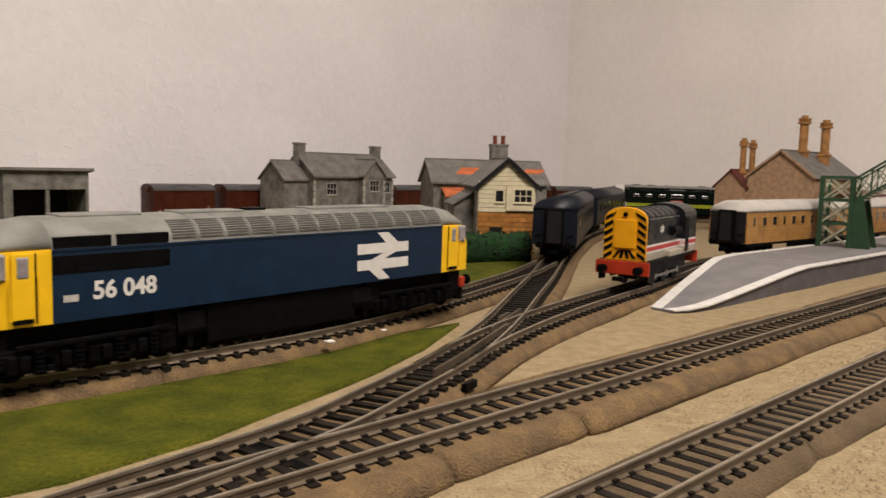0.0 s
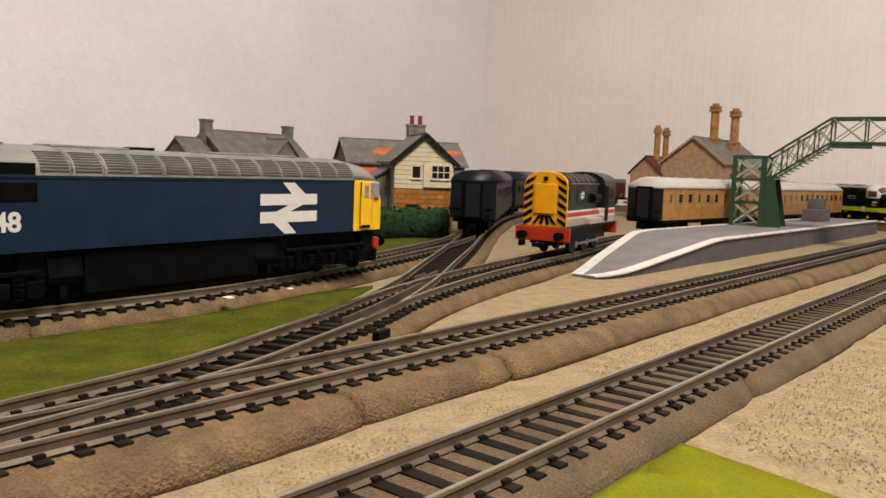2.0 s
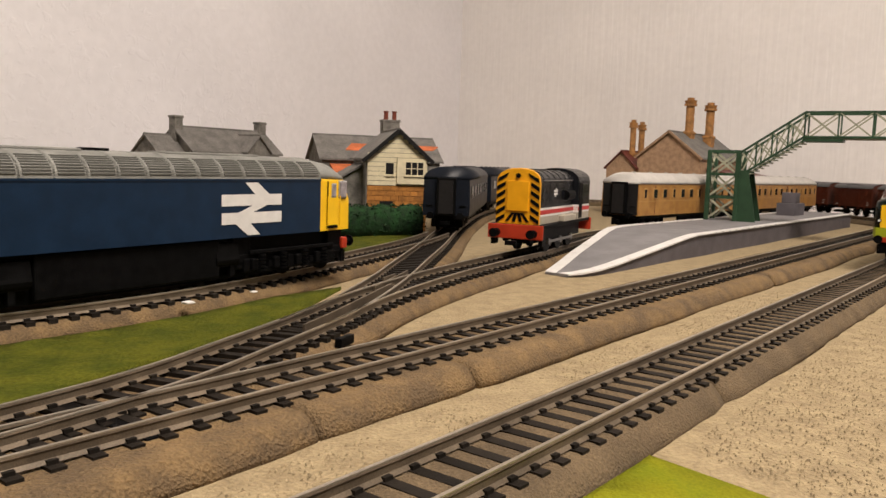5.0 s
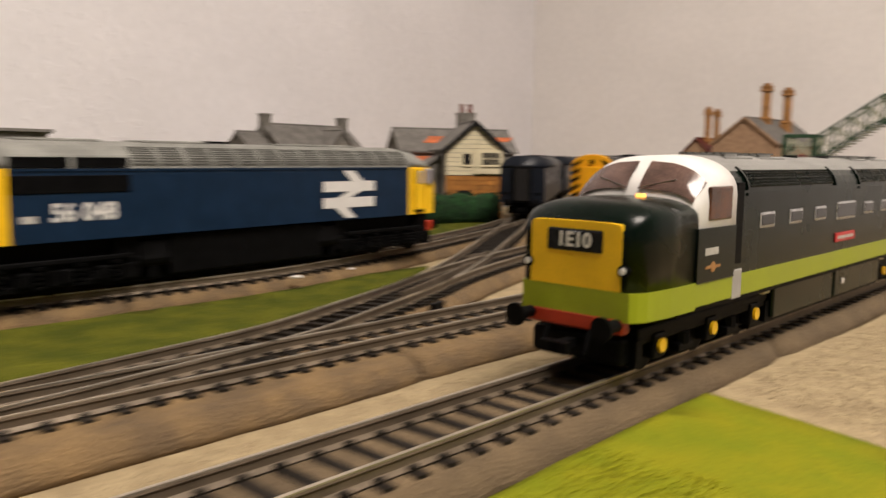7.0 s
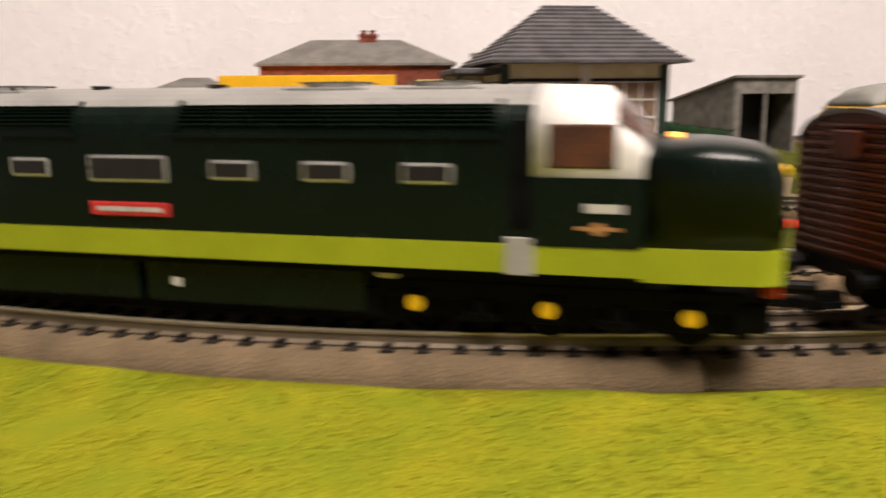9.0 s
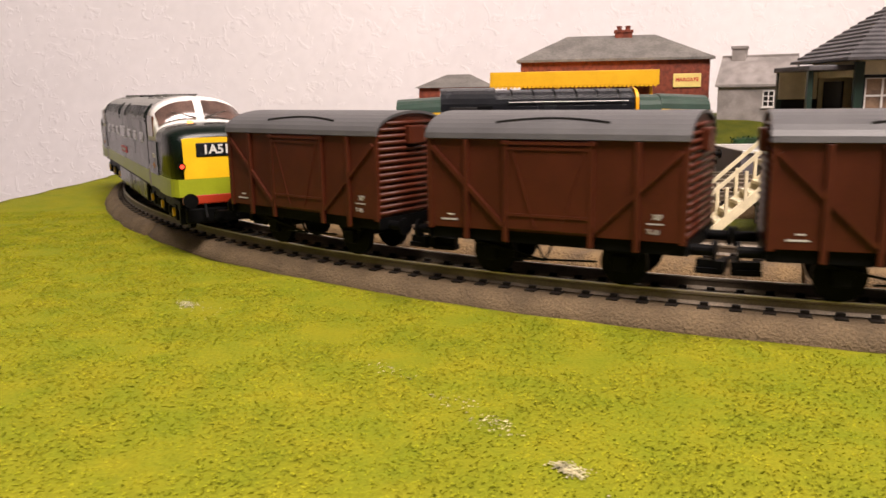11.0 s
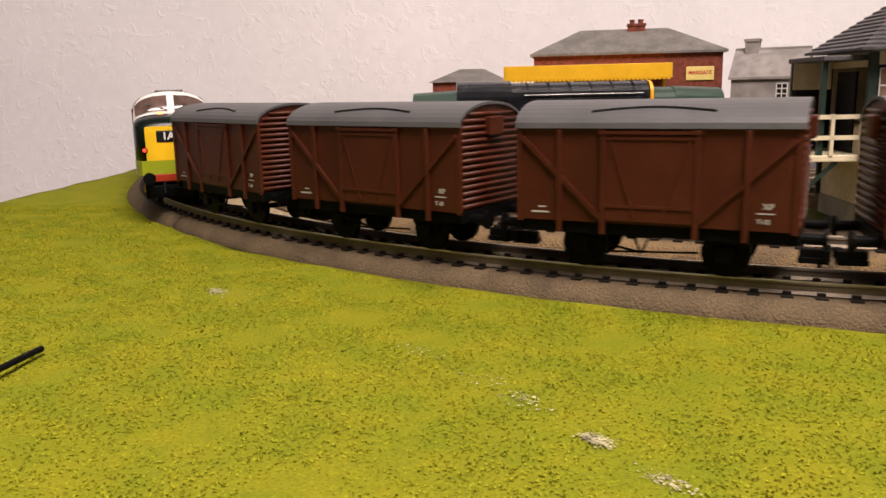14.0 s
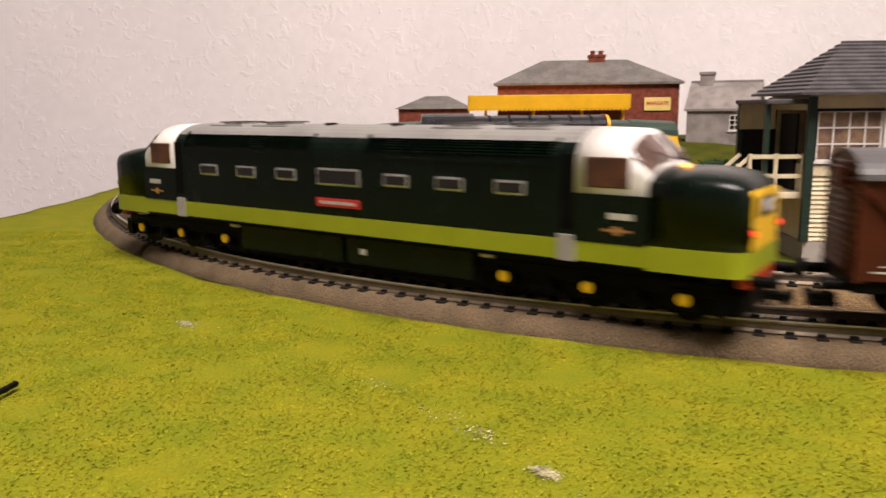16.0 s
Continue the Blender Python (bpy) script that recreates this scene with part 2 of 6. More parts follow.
def add_cyl(bm, x, y, z, r, length, axis="z", seg=16, r2=None):
    rot = {"z": Matrix(), "y": Matrix.Rotation(math.pi / 2, 4, "X"), "x": Matrix.Rotation(math.pi / 2, 4, "Y")}[axis]
    bmesh.ops.create_cone(bm, cap_ends=True, segments=seg, radius1=r, radius2=r if r2 is None else r2, depth=length, matrix=Matrix.Translation((x, y, z)) @ rot)
    return bm


def cyl(*a, **k):
    return add_cyl(bmesh.new(), *a, **k)


def add_loft(bm, sections, caps=True):
    """Skin a row of closed sections with equal numbers of points."""
    rings = [[bm.verts.new(p) for p in s] for s in sections]
    n = len(rings[0])
    for a, b in zip(rings, rings[1:]):
        for i in range(n):
            bm.faces.new((a[i], a[(i + 1) % n], b[(i + 1) % n], b[i]))
    if caps:
        bm.faces.new(list(reversed(rings[0])))
        bm.faces.new(rings[-1])
    return bm


def loft(sections, caps=True):
    return add_loft(bmesh.new(), sections, caps)


def prism_x(profile, x0, x1):
    """A profile of (y, z) points drawn out along x."""
    return loft([[(x0, y, z) for y, z in profile], [(x1, y, z) for y, z in profile]])


def beam(bm, a, b, w, h=None):
    """A square bar from a to b."""
    a, b = Vector(a), Vector(b)
    d = b - a
    m = Matrix.Translation((a + b) / 2) @ d.to_track_quat("X", "Z").to_matrix().to_4x4() @ Matrix.Diagonal((d.length, w, h or w, 1))
    bmesh.ops.create_cube(bm, size=1.0, matrix=m)
    return bm


def roof_profile(w, z_eave, z_top, n=10, power=2.0):
    """Half-width w: points over the top from +y to -y, a curved roof."""
    pts = []
    for i in range(n + 1):
        a = math.pi * i / n
        c, s = math.cos(a), math.sin(a)
        pts.append((w * math.copysign(abs(c) ** (2 / power), c), z_eave + (z_top - z_eave) * abs(s) ** (2 / power)))
    return pts


def lettering(name, text, size, m, parent, mat_name, align="CENTER", label=""):
    """Writing as a mesh, size in centimetres; its plane is the local xy of m."""
    cu = bpy.data.curves.new(name, "FONT")
    cu.body, cu.size, cu.align_x, cu.align_y, cu.extrude = text, size * CM, align, "CENTER", 0.00005
    cu.offset = size * CM * 0.03
    tmp = bpy.data.objects.new(name, cu)
    me = bpy.data.meshes.new_from_object(tmp)
    bpy.data.objects.remove(tmp)
    bpy.data.curves.remove(cu)
    me.materials.clear()
    me.materials.append(M[mat_name])
    ob = new(name, me)
    ob.parent = parent
    ob.matrix_basis = m
    return tagged(ob, label) if label else ob


def side_pose(x, y, z, side):
    """On a vertical side of a thing along its x: side -1 faces -y, +1 faces +y."""
    return pose(x * CM, y * CM, z * CM, 90, 0, 0 if side < 0 else 180)


# ---- plan: n runs from the front of the table to the papered wall, e along it ----
def ne(n, e):
    return n * -0.766 + e * 0.643, n * 0.643 + e * 0.766


WALL_RZ = 50.0


def slab(name, n0, n1, e0, e1, z0, z1, material, label, category):
    ob = part(name, box(e0, e1, n0, n1, z0, z1), material, None, label)
    ob.matrix_basis = pose(0, 0, 0, 0, 0, WALL_RZ)
    return tagged(ob, category=category, kind="structure")


slab("wall_north", 88, 96, -230, 141, -90, 142, "wall", "white woodchip papered wall behind the layout", "wall")
slab("wall_east", -250, 96, 141, 149, -90, 142, "wall2", "white ribbed papered wall meeting the corner", "wall")
# unseen walls and floor, coloured dark to cut fill light on the stock
slab("wall_west", -250, 96, -238, -230, -90, 142, "dimwall", "plain unseen wall, coloured dark to cut fill light", "wall")
slab("wall_south", -258, -250, -238, 149, -90, 142, "dimwall", "plain unseen wall, coloured dark to cut fill light", "wall")
slab("floor", -258, 96, -238, 149, -96, -90, "carpet", "plain unseen carpeted floor, dark to cut bounced light", "floor")
slab("ceiling", -258, 96, -238, 149, 142, 148, "ceiling", "white painted ceiling", "ceiling")
lx, ly = ne(-46, 6)
room_lamp(lx * CM, ly * CM, 1.30, 0.7, 48.0)
lamp = thing("ceiling_light", lx, ly, 131, WALL_RZ, "square ceiling light with warm diffuser", "light")
part("frame", box(-38, 38, -38, 38, 3, 11, 1), "white", lamp)
part("diffuser", box(-35, 35, -35, 35, 1.5, 3, 0.5), "lampglow", lamp, "glowing warm diffuser")

# ---- baseboard and ground ----
table = thing("layout_table", 0, 0, 0, WALL_RZ, "timber baseboard table carrying the railway", "table")
part("board", box(-49, 138, -14, 84, -2.0, -0.1), "cloth", table)
for n in (-10, 80):
    for e in (-44, 132):
        part("leg", box(e - 2.5, e + 2.5, n - 2.5, n + 2.5, -90, -2.0, 0.2), "cloth", table)


def ground_sheet(name, poly, material, label, z=0.0, wobble=0.0, step=1.5, thick=0.35, kind="stuff", category="ground", edge_fade=True):
    """A sheet over a polygon of (x, y), cut into a grid of cells and gently uneven."""
    bm = bmesh.new()
    vs = [bm.verts.new((x, y, 0)) for x, y in poly]
    bm.faces.new(vs)
    xs, ys = [p[0] for p in poly], [p[1] for p in poly]
    for axis, lo, hi in ((0, min(xs), max(xs)), (1, min(ys), max(ys))):
        k = lo + step
        while k < hi:
            co, no = ((k, 0, 0), (1, 0, 0)) if axis == 0 else ((0, k, 0), (0, 1, 0))
            bmesh.ops.bisect_plane(bm, geom=bm.verts[:] + bm.edges[:] + bm.faces[:], plane_co=co, plane_no=no)
            k += step
    for v in bm.verts:
        e = 0.0 if (v.is_boundary and edge_fade) else 1.0
        v.co.z = z + wobble * e * (noise.noise(Vector((v.co.x * 0.12, v.co.y * 0.12, 3.1))) + 0.5 * noise.noise(Vector((v.co.x * 0.5, v.co.y * 0.5, 7.7))))
    r = bmesh.ops.extrude_face_region(bm, geom=bm.faces[:])
    for v in r["geom"]:
        if isinstance(v, bmesh.types.BMVert):
            v.co.z -= thick
    ob = part(name, bm, material, None, label, smooth=True)
    return tagged(ob, category=category, kind=kind)


def ne_poly(*pts):
    return [ne(n, e) for n, e in pts]


# ---- the running lines ----
LC, LR = Vector((-42.1, 36.7)), 46.4          # left-hand curve of the outer line
START = Vector((60.0, 73.65))                 # where its straight begins
RC, RR = Vector((33.84, 99.81)), 37.0         # right-hand curve
STRAIGHT = (START - (LC + LR * Vector((0.70711, -0.70711)))).length
HALF = math.pi * RR


def line_at(s):
    """Centre of the outer line s cm after the start of its straight, and its heading in degrees (x axis = 0)."""
    if s < -HALF:
        p = RC + RR * Vector((-0.70711, 0.70711)) + Vector((-0.70711, -0.70711)) * (-s - HALF)
        return p, 45.0
    if s < 0:
        a = -math.pi / 4 - s / RR
        return RC + RR * Vector((math.cos(a), math.sin(a))), math.degrees(a) - 90
    if s < STRAIGHT:
        return START + Vector((-0.70711, -0.70711)) * s, 225.0 - 360
    a = -math.pi / 4 - (s - STRAIGHT) / LR
    return LC + LR * Vector((math.cos(a), math.sin(a))), math.degrees(a) - 90


def smooth_line(pts, step=0.5):
    """Catmull-Rom through points, resampled evenly."""
    p = [Vector(q) for q in pts]
    p = [2 * p[0] - p[1]] + p + [2 * p[-1] - p[-2]]
    dense = []
    for i in range(1, len(p) - 2):
        for k in range(40):
            t = k / 40
            a, b, c, d = p[i - 1:i + 3]
            dense.append(0.5 * (2 * b + (c - a) * t + (2 * a - 5 * b + 4 * c - d) * t * t + (3 * b - a - 3 * c + d) * t ** 3))
    dense.append(p[-2])
    out, acc = [dense[0]], 0.0
    for a, b in zip(dense, dense[1:]):
        seg = (b - a).length
        while acc + seg >= step:
            a = a + (b - a) * ((step - acc) / seg)
            seg, acc = (b - a).length, 0.0
            out.append(a)
        acc += seg
    return out


def frames_of(line):
    out = []
    for i, p in enumerate(line):
        d = (line[min(i + 1, len(line) - 1)] - line[max(i - 1, 0)]).normalized()
        out.append((p, d, Vector((-d.y, d.x))))
    return out


def sweep(bm, fr, profile):
    add_loft(bm, [[(p.x + l.x * u, p.y + l.y * u, z) for u, z in profile] for p, d, l in fr])


RAIL_TOP = 1.0
sleeper_mesh = None


def track(label, line, sleepers=True, ballast=None, width=1.8, top=0.56, rails=(-0.82, 0.82), seed=1, rough=1.0, joints=()):
    """Rails, sleepers and foam underlay along a line."""
    fr = frames_of(line)
    t = thing("railway_track", 0, 0, 0, 0, label, "track", "railway tracks", "structure")
    for u in rails:
        bm = bmesh.new()
        sweep(bm, fr, [(u - 0.085, 0.68), (u - 0.025, 0.76), (u - 0.025, 0.88), (u - 0.05, 0.93), (u - 0.04, 0.97), (u + 0.04, 0.97), (u + 0.05, 0.93), (u + 0.025, 0.88), (u + 0.025, 0.76), (u + 0.085, 0.68)])
        r = part("rail", bm, "railside", t, "dark oxidised rail")
        bm = bmesh.new()
        sweep(bm, fr, [(u - 0.042, RAIL_TOP - 0.03), (u - 0.042, RAIL_TOP), (u + 0.042, RAIL_TOP), (u + 0.042, RAIL_TOP - 0.03)])
        part("rail_head", bm, "rail", r, "polished rail head")
    rnd = random.Random(seed)
    if sleepers:
        global sleeper_mesh
        for k, i in enumerate([q / 100 for q in range(0, (len(fr) - 2) * 100, 150)]):
            p, d, l = fr[int(i)]
            p = p + (fr[int(i) + 1][0] - p) * (i - int(i))
            m = pose(p.x * CM, p.y * CM, 0, 0, 0, math.degrees(math.atan2(d.y, d.x)) + rnd.uniform(-1.2, 1.2))
            if sleeper_mesh is None:
                bm = bmesh.new()
                add_box(bm, -0.15, 0.15, -1.17, 1.17, 0.4, 0.67)
                for u in (-0.82, 0.82):
                    add_box(bm, -0.1, 0.1, u - 0.14, u + 0.14, 0.65, 0.75)
                ob = part("sleeper", bm, "sleeper", t)
                sleeper_mesh = ob.data
            else:
                ob = new("sleeper", sleeper_mesh)
                ob.parent = t
            ob.matrix_basis = m
    if ballast:
        cuts = sorted(set([0] + [int(c * 2) for c in joints] + [len(fr) - 1]))
        cuts = [c for a, b in zip(cuts, cuts[1:]) for c in ([a] + [a + int((b - a) * k / max(1, round((b - a) / 64))) for k in range(1, max(1, round((b - a) / 64)))])] + [len(fr) - 1]
        for n_, (c0, c1) in enumerate(zip(cuts, cuts[1:])):
            side, fat = rnd.uniform(-0.16, 0.16) * rough, rnd.uniform(-0.08, 0.1) * rough
            secs = []
            for i in range(c0, c1 + 1):
                p, d, l = fr[i]
                p = p + d * (0.05 if i == c0 and c0 else (-0.05 if i == c1 and c1 < len(fr) - 1 else 0.0))
                end = 0.1 * max(0.0, 1 - min(i - c0, c1 - i) / 2.0)
                wl = width + side + fat - end + rough * 0.13 * noise.noise(Vector((i * 0.05, seed, n_))) + 0.06 * noise.noise(Vector((i * 0.4, seed, 4)))
                wr = width - side + fat - end + rough * 0.13 * noise.noise(Vector((i * 0.05, seed, n_ + 9))) + 0.06 * noise.noise(Vector((i * 0.4, seed, 14)))
                tz = top - 0.06 * end + 0.03 * noise.noise(Vector((i * 0.3, seed, 21)))
                secs.append([(p.x + l.x * u, p.y + l.y * u, z) for u, z in
                             ((-wr, -0.05), (-wr - 0.02, 0.14), (-wr + 0.12, 0.34), (-wr + 0.34, tz - 0.05), (-wr + 0.55, tz), (0, tz + 0.02), (wl - 0.55, tz), (wl - 0.34, tz - 0.05), (wl - 0.12, 0.34), (wl + 0.02, 0.14), (wl, -0.05))])
            part("underlay", loft(secs), ballast, t, "brown foam ballast underlay", smooth=True)
    return t


# ---- ground areas ----
ground_sheet("ground", ne_poly((-14, -49), (-14, 138), (84, 138), (84, -49)), "sand", "pale sand-scattered baseboard surface", 0.0, 0.12, step=4.0, thick=0.4, kind="structure")

outer = []
s = -HALF - 75.0
while s < STRAIGHT + LR * 2.75:
    outer.append(line_at(s)[0])
    s += 0.5


def outer_edge(s, off):
    p, h = line_at(s)
    d = Vector((math.cos(radians(h)), math.sin(radians(h))))
    return p + Vector((-d.y, d.x)) * off


front = [tuple(outer_edge(s, 1.7)) for s in [STRAIGHT - 22.2 + 4 * k for k in range(6)]]
front += [tuple(outer_edge(STRAIGHT + 4 * k, 1.7)) for k in range(28)]
left_end = front[-1]
meadow = front + [ne(74, -50.2), ne(30, -50.0), ne(10, -50.4), ne(-14.5, -50.2), ne(-14.5, -10), ne(-14.5, 12), (20.0, 2.0)]
ground_sheet("grass_meadow", meadow, "grass", "bright yellow-green scatter grass in front of the curve", 0.14, 0.16, step=1.5, thick=0.5, edge_fade=False)
verge = [(-9.6, 19.4), (-6.9, 22.9), (-4.6, 27.4), (-2.6, 31.4), (-1.0, 35.2), (0.7, 41.2), (-2.2, 38.2), (-5.0, 34.2), (-8.9, 29.9), (-12.5, 26.2), (-16.6, 22.6), (-21.0, 18.4), (-30.0, 9.0), (-36.0, 3.0), (-33.0, 0.6), (-24.0, 7.6), (-16.7, 14.0), (-13.2, 16.6)]
ground_sheet("grass_verge", verge, "grass_dark", "dull green scatter grass between the tracks", 0.16, 0.1, step=1.5, thick=0.4)
lawn = [(1.5, 52.0), (5.5, 60.0), (7.0, 70.0), (7.0, 80.0), (-12.0, 72.0), (-24.0, 50.0), (-20.0, 34.0), (-9.0, 42.0), (-3.0, 50.0)]
ground_sheet("grass_lawn", lawn, "grass_dark", "dull green scatter grass round the houses", 0.1, 0.1, step=2.0, thick=0.4)
field = ne_poly((46, -8), (46, 20), (54, 46), (80, 46), (80, -8))


def bank_top(e):
    """Height of the raised field along the hedge, falling towards the shed."""
    f = min(1.0, max(0.0, (e - 9.0) / 13.0))
    return 3.5 - 1.8 * f * f * (3 - 2 * f)


bank = loft([[(e, 48.0, -0.2), (e, 75.0, -0.2), (e, 75.0, bank_top(e)), (e, 60.0, bank_top(e)), (e, 58.0, bank_top(e) - 0.1), (e, 54.0, bank_top(e) * 0.62 + 0.3), (e, 50.0, 0.3 * bank_top(e) + 0.35), (e, 48.0, 0.6)] for e in [-9 + 1.5 * k for k in range(23)]])
bank_ob = part("grass_bank", bank, "grass_dark", None, "green flock field rising gently to a hedge", smooth=False)
bank_ob.matrix_basis = pose(0, 0, 0, 0, 0, WALL_RZ)
tagged(bank_ob, category="grass bank", kind="stuff")
ground_sheet("grass_field", field, "grass_dark", "flat green field behind the far platform", 0.1, 0.15, step=2.5, thick=0.4)

# worn pale scuffs and a rod on the meadow
def meadow_z(x, y):
    return 0.16 * (noise.noise(Vector((x * 0.12, y * 0.12, 3.1))) + 0.5 * noise.noise(Vector((x * 0.5, y * 0.5, 7.7))))


rnd = random.Random(31)
verts, faces = [], []
scuffs = [(-31.31, -14.37, 0.17, 0.1, 330), (-17.13, -13.71, 0.15, 0.09, 330), (-15.55, -13.97, 0.22, 0.1, 140), (-22.85, -13.13, 0.35, 0.12, 30), (-20.59, -13.24, 0.35, 0.14, 36), (-19.15, -13.37, 0.3, 0.13, 80), (-30.41, -14.07, 0.5, 0.2, 26)]
for cx, cy, sa, sb, count in scuffs:
    for _ in range(count):
        x_, y_ = cx + rnd.gauss(0, sa), cy + rnd.gauss(0, sb)
        z_, r_, a_ = 0.17 + meadow_z(x_, y_) + rnd.uniform(0, 0.045), rnd.uniform(0.014, 0.046), rnd.uniform(0, 6.28)
        k = len(verts)
        for q in range(3):
            b_ = a_ + q * 2.1
            verts.append(((x_ + math.cos(b_) * r_) * CM, (y_ + math.sin(b_) * r_ * 0.7) * CM, (z_ + rnd.uniform(-0.012, 0.012)) * CM))
        faces.append((k, k + 1, k + 2))
me = bpy.data.meshes.new("bare_scuff")
me.from_pydata(verts, [], faces)
me.materials.append(M["mark"])
tagged(new("bare_scuff", me), "pale scuffed flecks worn into the scatter grass", "worn grass", kind="stuff")
rod = part("rod", cyl(0, 0, 0, 0.075, 3.4, "x", 10), "black", None, "thin black rod lying on the grass")
rod.matrix_basis = pose(-27.17 * CM, -21.01 * CM, 0.0030, 0, 0, 132)
tagged(rod, category="rod")


def tufts(name, label, pts, material, h, seed):
    """Many small upright blades over given spots, one mesh."""
    rnd = random.Random(seed)
    verts, faces = [], []
    for x, y, z in pts:
        for _ in range(3):
            a, hh, w = rnd.uniform(0, 6.28), h * rnd.uniform(0.5, 1.3), 0.028
            dx, dy = math.cos(a), math.sin(a)
            lx2, ly2 = rnd.uniform(-1.4, 1.4) * hh, rnd.uniform(-1.4, 1.4) * hh
            k = len(verts)
            verts += [((x - dx * w) * CM, (y - dy * w) * CM, z * CM), ((x + dx * w) * CM, (y + dy * w) * CM, z * CM), ((x + lx2) * CM, (y + ly2) * CM, (z + hh) * CM)]
            faces.append((k, k + 1, k + 2))
    me = bpy.data.meshes.new(name)
    me.from_pydata(verts, [], faces)
    me.materials.append(M[material])
    return tagged(new(name, me), label, "grass", kind="stuff")


rnd = random.Random(5)
spots = []
while len(spots) < 190000:
    n_, e_ = rnd.uniform(-14, 34), rnd.uniform(-49.8, 14)
    x_, y_ = ne(n_, e_)
    inside = (Vector((x_, y_)) - LC).length < LR + 1.9 if x_ < -9.3 else y_ > x_ + 13.65 - 2.6
    if inside or (x_ - 8.2) * 0.83 + (y_ - 19.3) * 0.55 > 0:
        continue
    spots.append((x_, y_, 0.148 + 0.16 * (noise.noise(Vector((x_ * 0.12, y_ * 0.12, 3.1))) + 0.5 * noise.noise(Vector((x_ * 0.5, y_ * 0.5, 7.7))))))
tufts("grass_blades", "short scatter grass fibres, lightened against their own shading", spots, "turf", 0.03, 6)

# loose grit over the sand nearest the viewer
rnd = random.Random(9)
verts, faces = [], []
while len(faces) < 4 * 7000:
    n_, e_ = rnd.uniform(0, 34), rnd.uniform(4, 60)
    if rnd.random() > 1.25 - e_ / 50:
        continue
    x_, y_ = ne(n_, e_)
    off = (y_ - x_ - 13.65) * 0.70711
    if abs(off) < 2.0 or abs(off - 6.5) < 2.7 or off > 9.5 or (x_ - 8.2) * 0.83 + (y_ - 19.3) * 0.55 < 0.2 and off < 0:
        continue
    r_ = rnd.uniform(0.015, 0.042)
    z_ = 0.12 * (noise.noise(Vector((x_ * 0.12, y_ * 0.12, 3.1))) + 0.5 * noise.noise(Vector((x_ * 0.5, y_ * 0.5, 7.7))))
    k = len(verts)
    for dx, dy, dz in ((1, 0, 0), (-0.5, 0.87, 0), (-0.5, -0.87, 0), (0, 0, 1.3)):
        verts.append(((x_ + dx * r_ * rnd.uniform(0.6, 1.4)) * CM, (y_ + dy * r_ * rnd.uniform(0.6, 1.4)) * CM, (z_ + 0.01 + dz * r_) * CM))
    faces += [(k, k + 1, k + 3), (k + 1, k + 2, k + 3), (k + 2, k, k + 3), (k, k + 2, k + 1)]
me = bpy.data.meshes.new("sand_grit")
me.from_pydata(verts, [], faces)
me.materials.append(M["grit"])
tagged(new("sand_grit", me), "loose sandy grit on the baseboard", "grit", kind="stuff")
for cx, cy, cz, cr in ((-4.98, 33.46, 1.05, 0.22), (-2.9, 36.3, 1.02, 0.14), (0.6, 26.2, 0.75, 0.1), (-4.6, 21.0, 0.78, 0.3)):
    bm = bmesh.new()
    bmesh.ops.create_icosphere(bm, subdivisions=1, radius=cr)
    for v in bm.verts:
        v.co = Vector((v.co.x * 1.4, v.co.y * 0.8, v.co.z * 0.35)) * (1 + 0.4 * noise.noise(v.co * 6))
    ob = part("filler_blob", bm, "white", None, "small white filler blob beside the rail")
    ob.matrix_basis = pose(cx * CM, cy * CM, (cz - 0.35) * CM, 0, 0, 40)
    tagged(ob, category="filler", group="white filler blobs")

# ---- tracks ----
def nearest(line, x, y):
    """How far along a line, in cm, it passes nearest to a spot."""
    return min(range(len(line)), key=lambda i: (line[i] - Vector((x, y))).length) * 0.5


track("outer running line on brown foam ballast", outer, ballast="ballast_dark", seed=3, top=0.63, joints=(nearest(outer, -43.4, -10.5),))
inner = [START + Vector((-0.70711, 0.70711)) * 6.5 + Vector((-0.70711, -0.70711)) * (s * 0.5 - 40) for s in range(int((STRAIGHT + 40) * 2))]
inner += [LC + (LR - 6.5) * Vector((math.cos(a), math.sin(a))) for a in [-math.pi / 4 - 0.0125 * k for k in range(190)]]
track("inner running line on brown foam ballast", inner, ballast="ballast", seed=8, width=2.3, rough=2.6, top=0.6, joints=(nearest(inner, 3.4, 25.7), nearest(inner, -0.6, 20.9)))
siding_a = smooth_line([(-16.5, 6.5), (-10.0, 13.4), (-5.5, 19.2), (-3.5, 22.1), (-2.0, 25.2), (0.6, 31.2), (2.7, 38.3), (4.5, 46.0), (6.6, 55.0), (8.6, 64.5), (11.0, 75.0), (15.0, 90.0), (20.0, 104.0)])
track("siding curving away towards the coaches", siding_a, ballast="ballast", seed=12, top=0.54, width=1.75, rough=1.3)
siding_b = smooth_line([(-0.45, 28.6), (2.0, 34.5), (5.5, 41.0), (9.7, 47.6), (12.9, 52.3), (16.4, 58.2), (21.3, 66.2), (28.0, 73.7), (34.4, 79.6), (54.2, 97.8), (64.0, 106.8)])
track("siding leading to the platform", siding_b, ballast="ballast", seed=14, top=0.54, width=1.75, rough=1.3)
back_line = smooth_line([ne(32.5, -24), ne(32, -16), ne(30, -4), (-20.3, 21.0), (-14.75, 25.8), (-9.4, 31.15), (-6.4, 34.6), (-2.8, 40.1), (-0.1, 45.0), (2.4, 50.0), (5.4, 56.5), (8.0, 63.5)])
track("back line on brown foam ballast", back_line, ballast="ballast", seed=17, width=1.5)
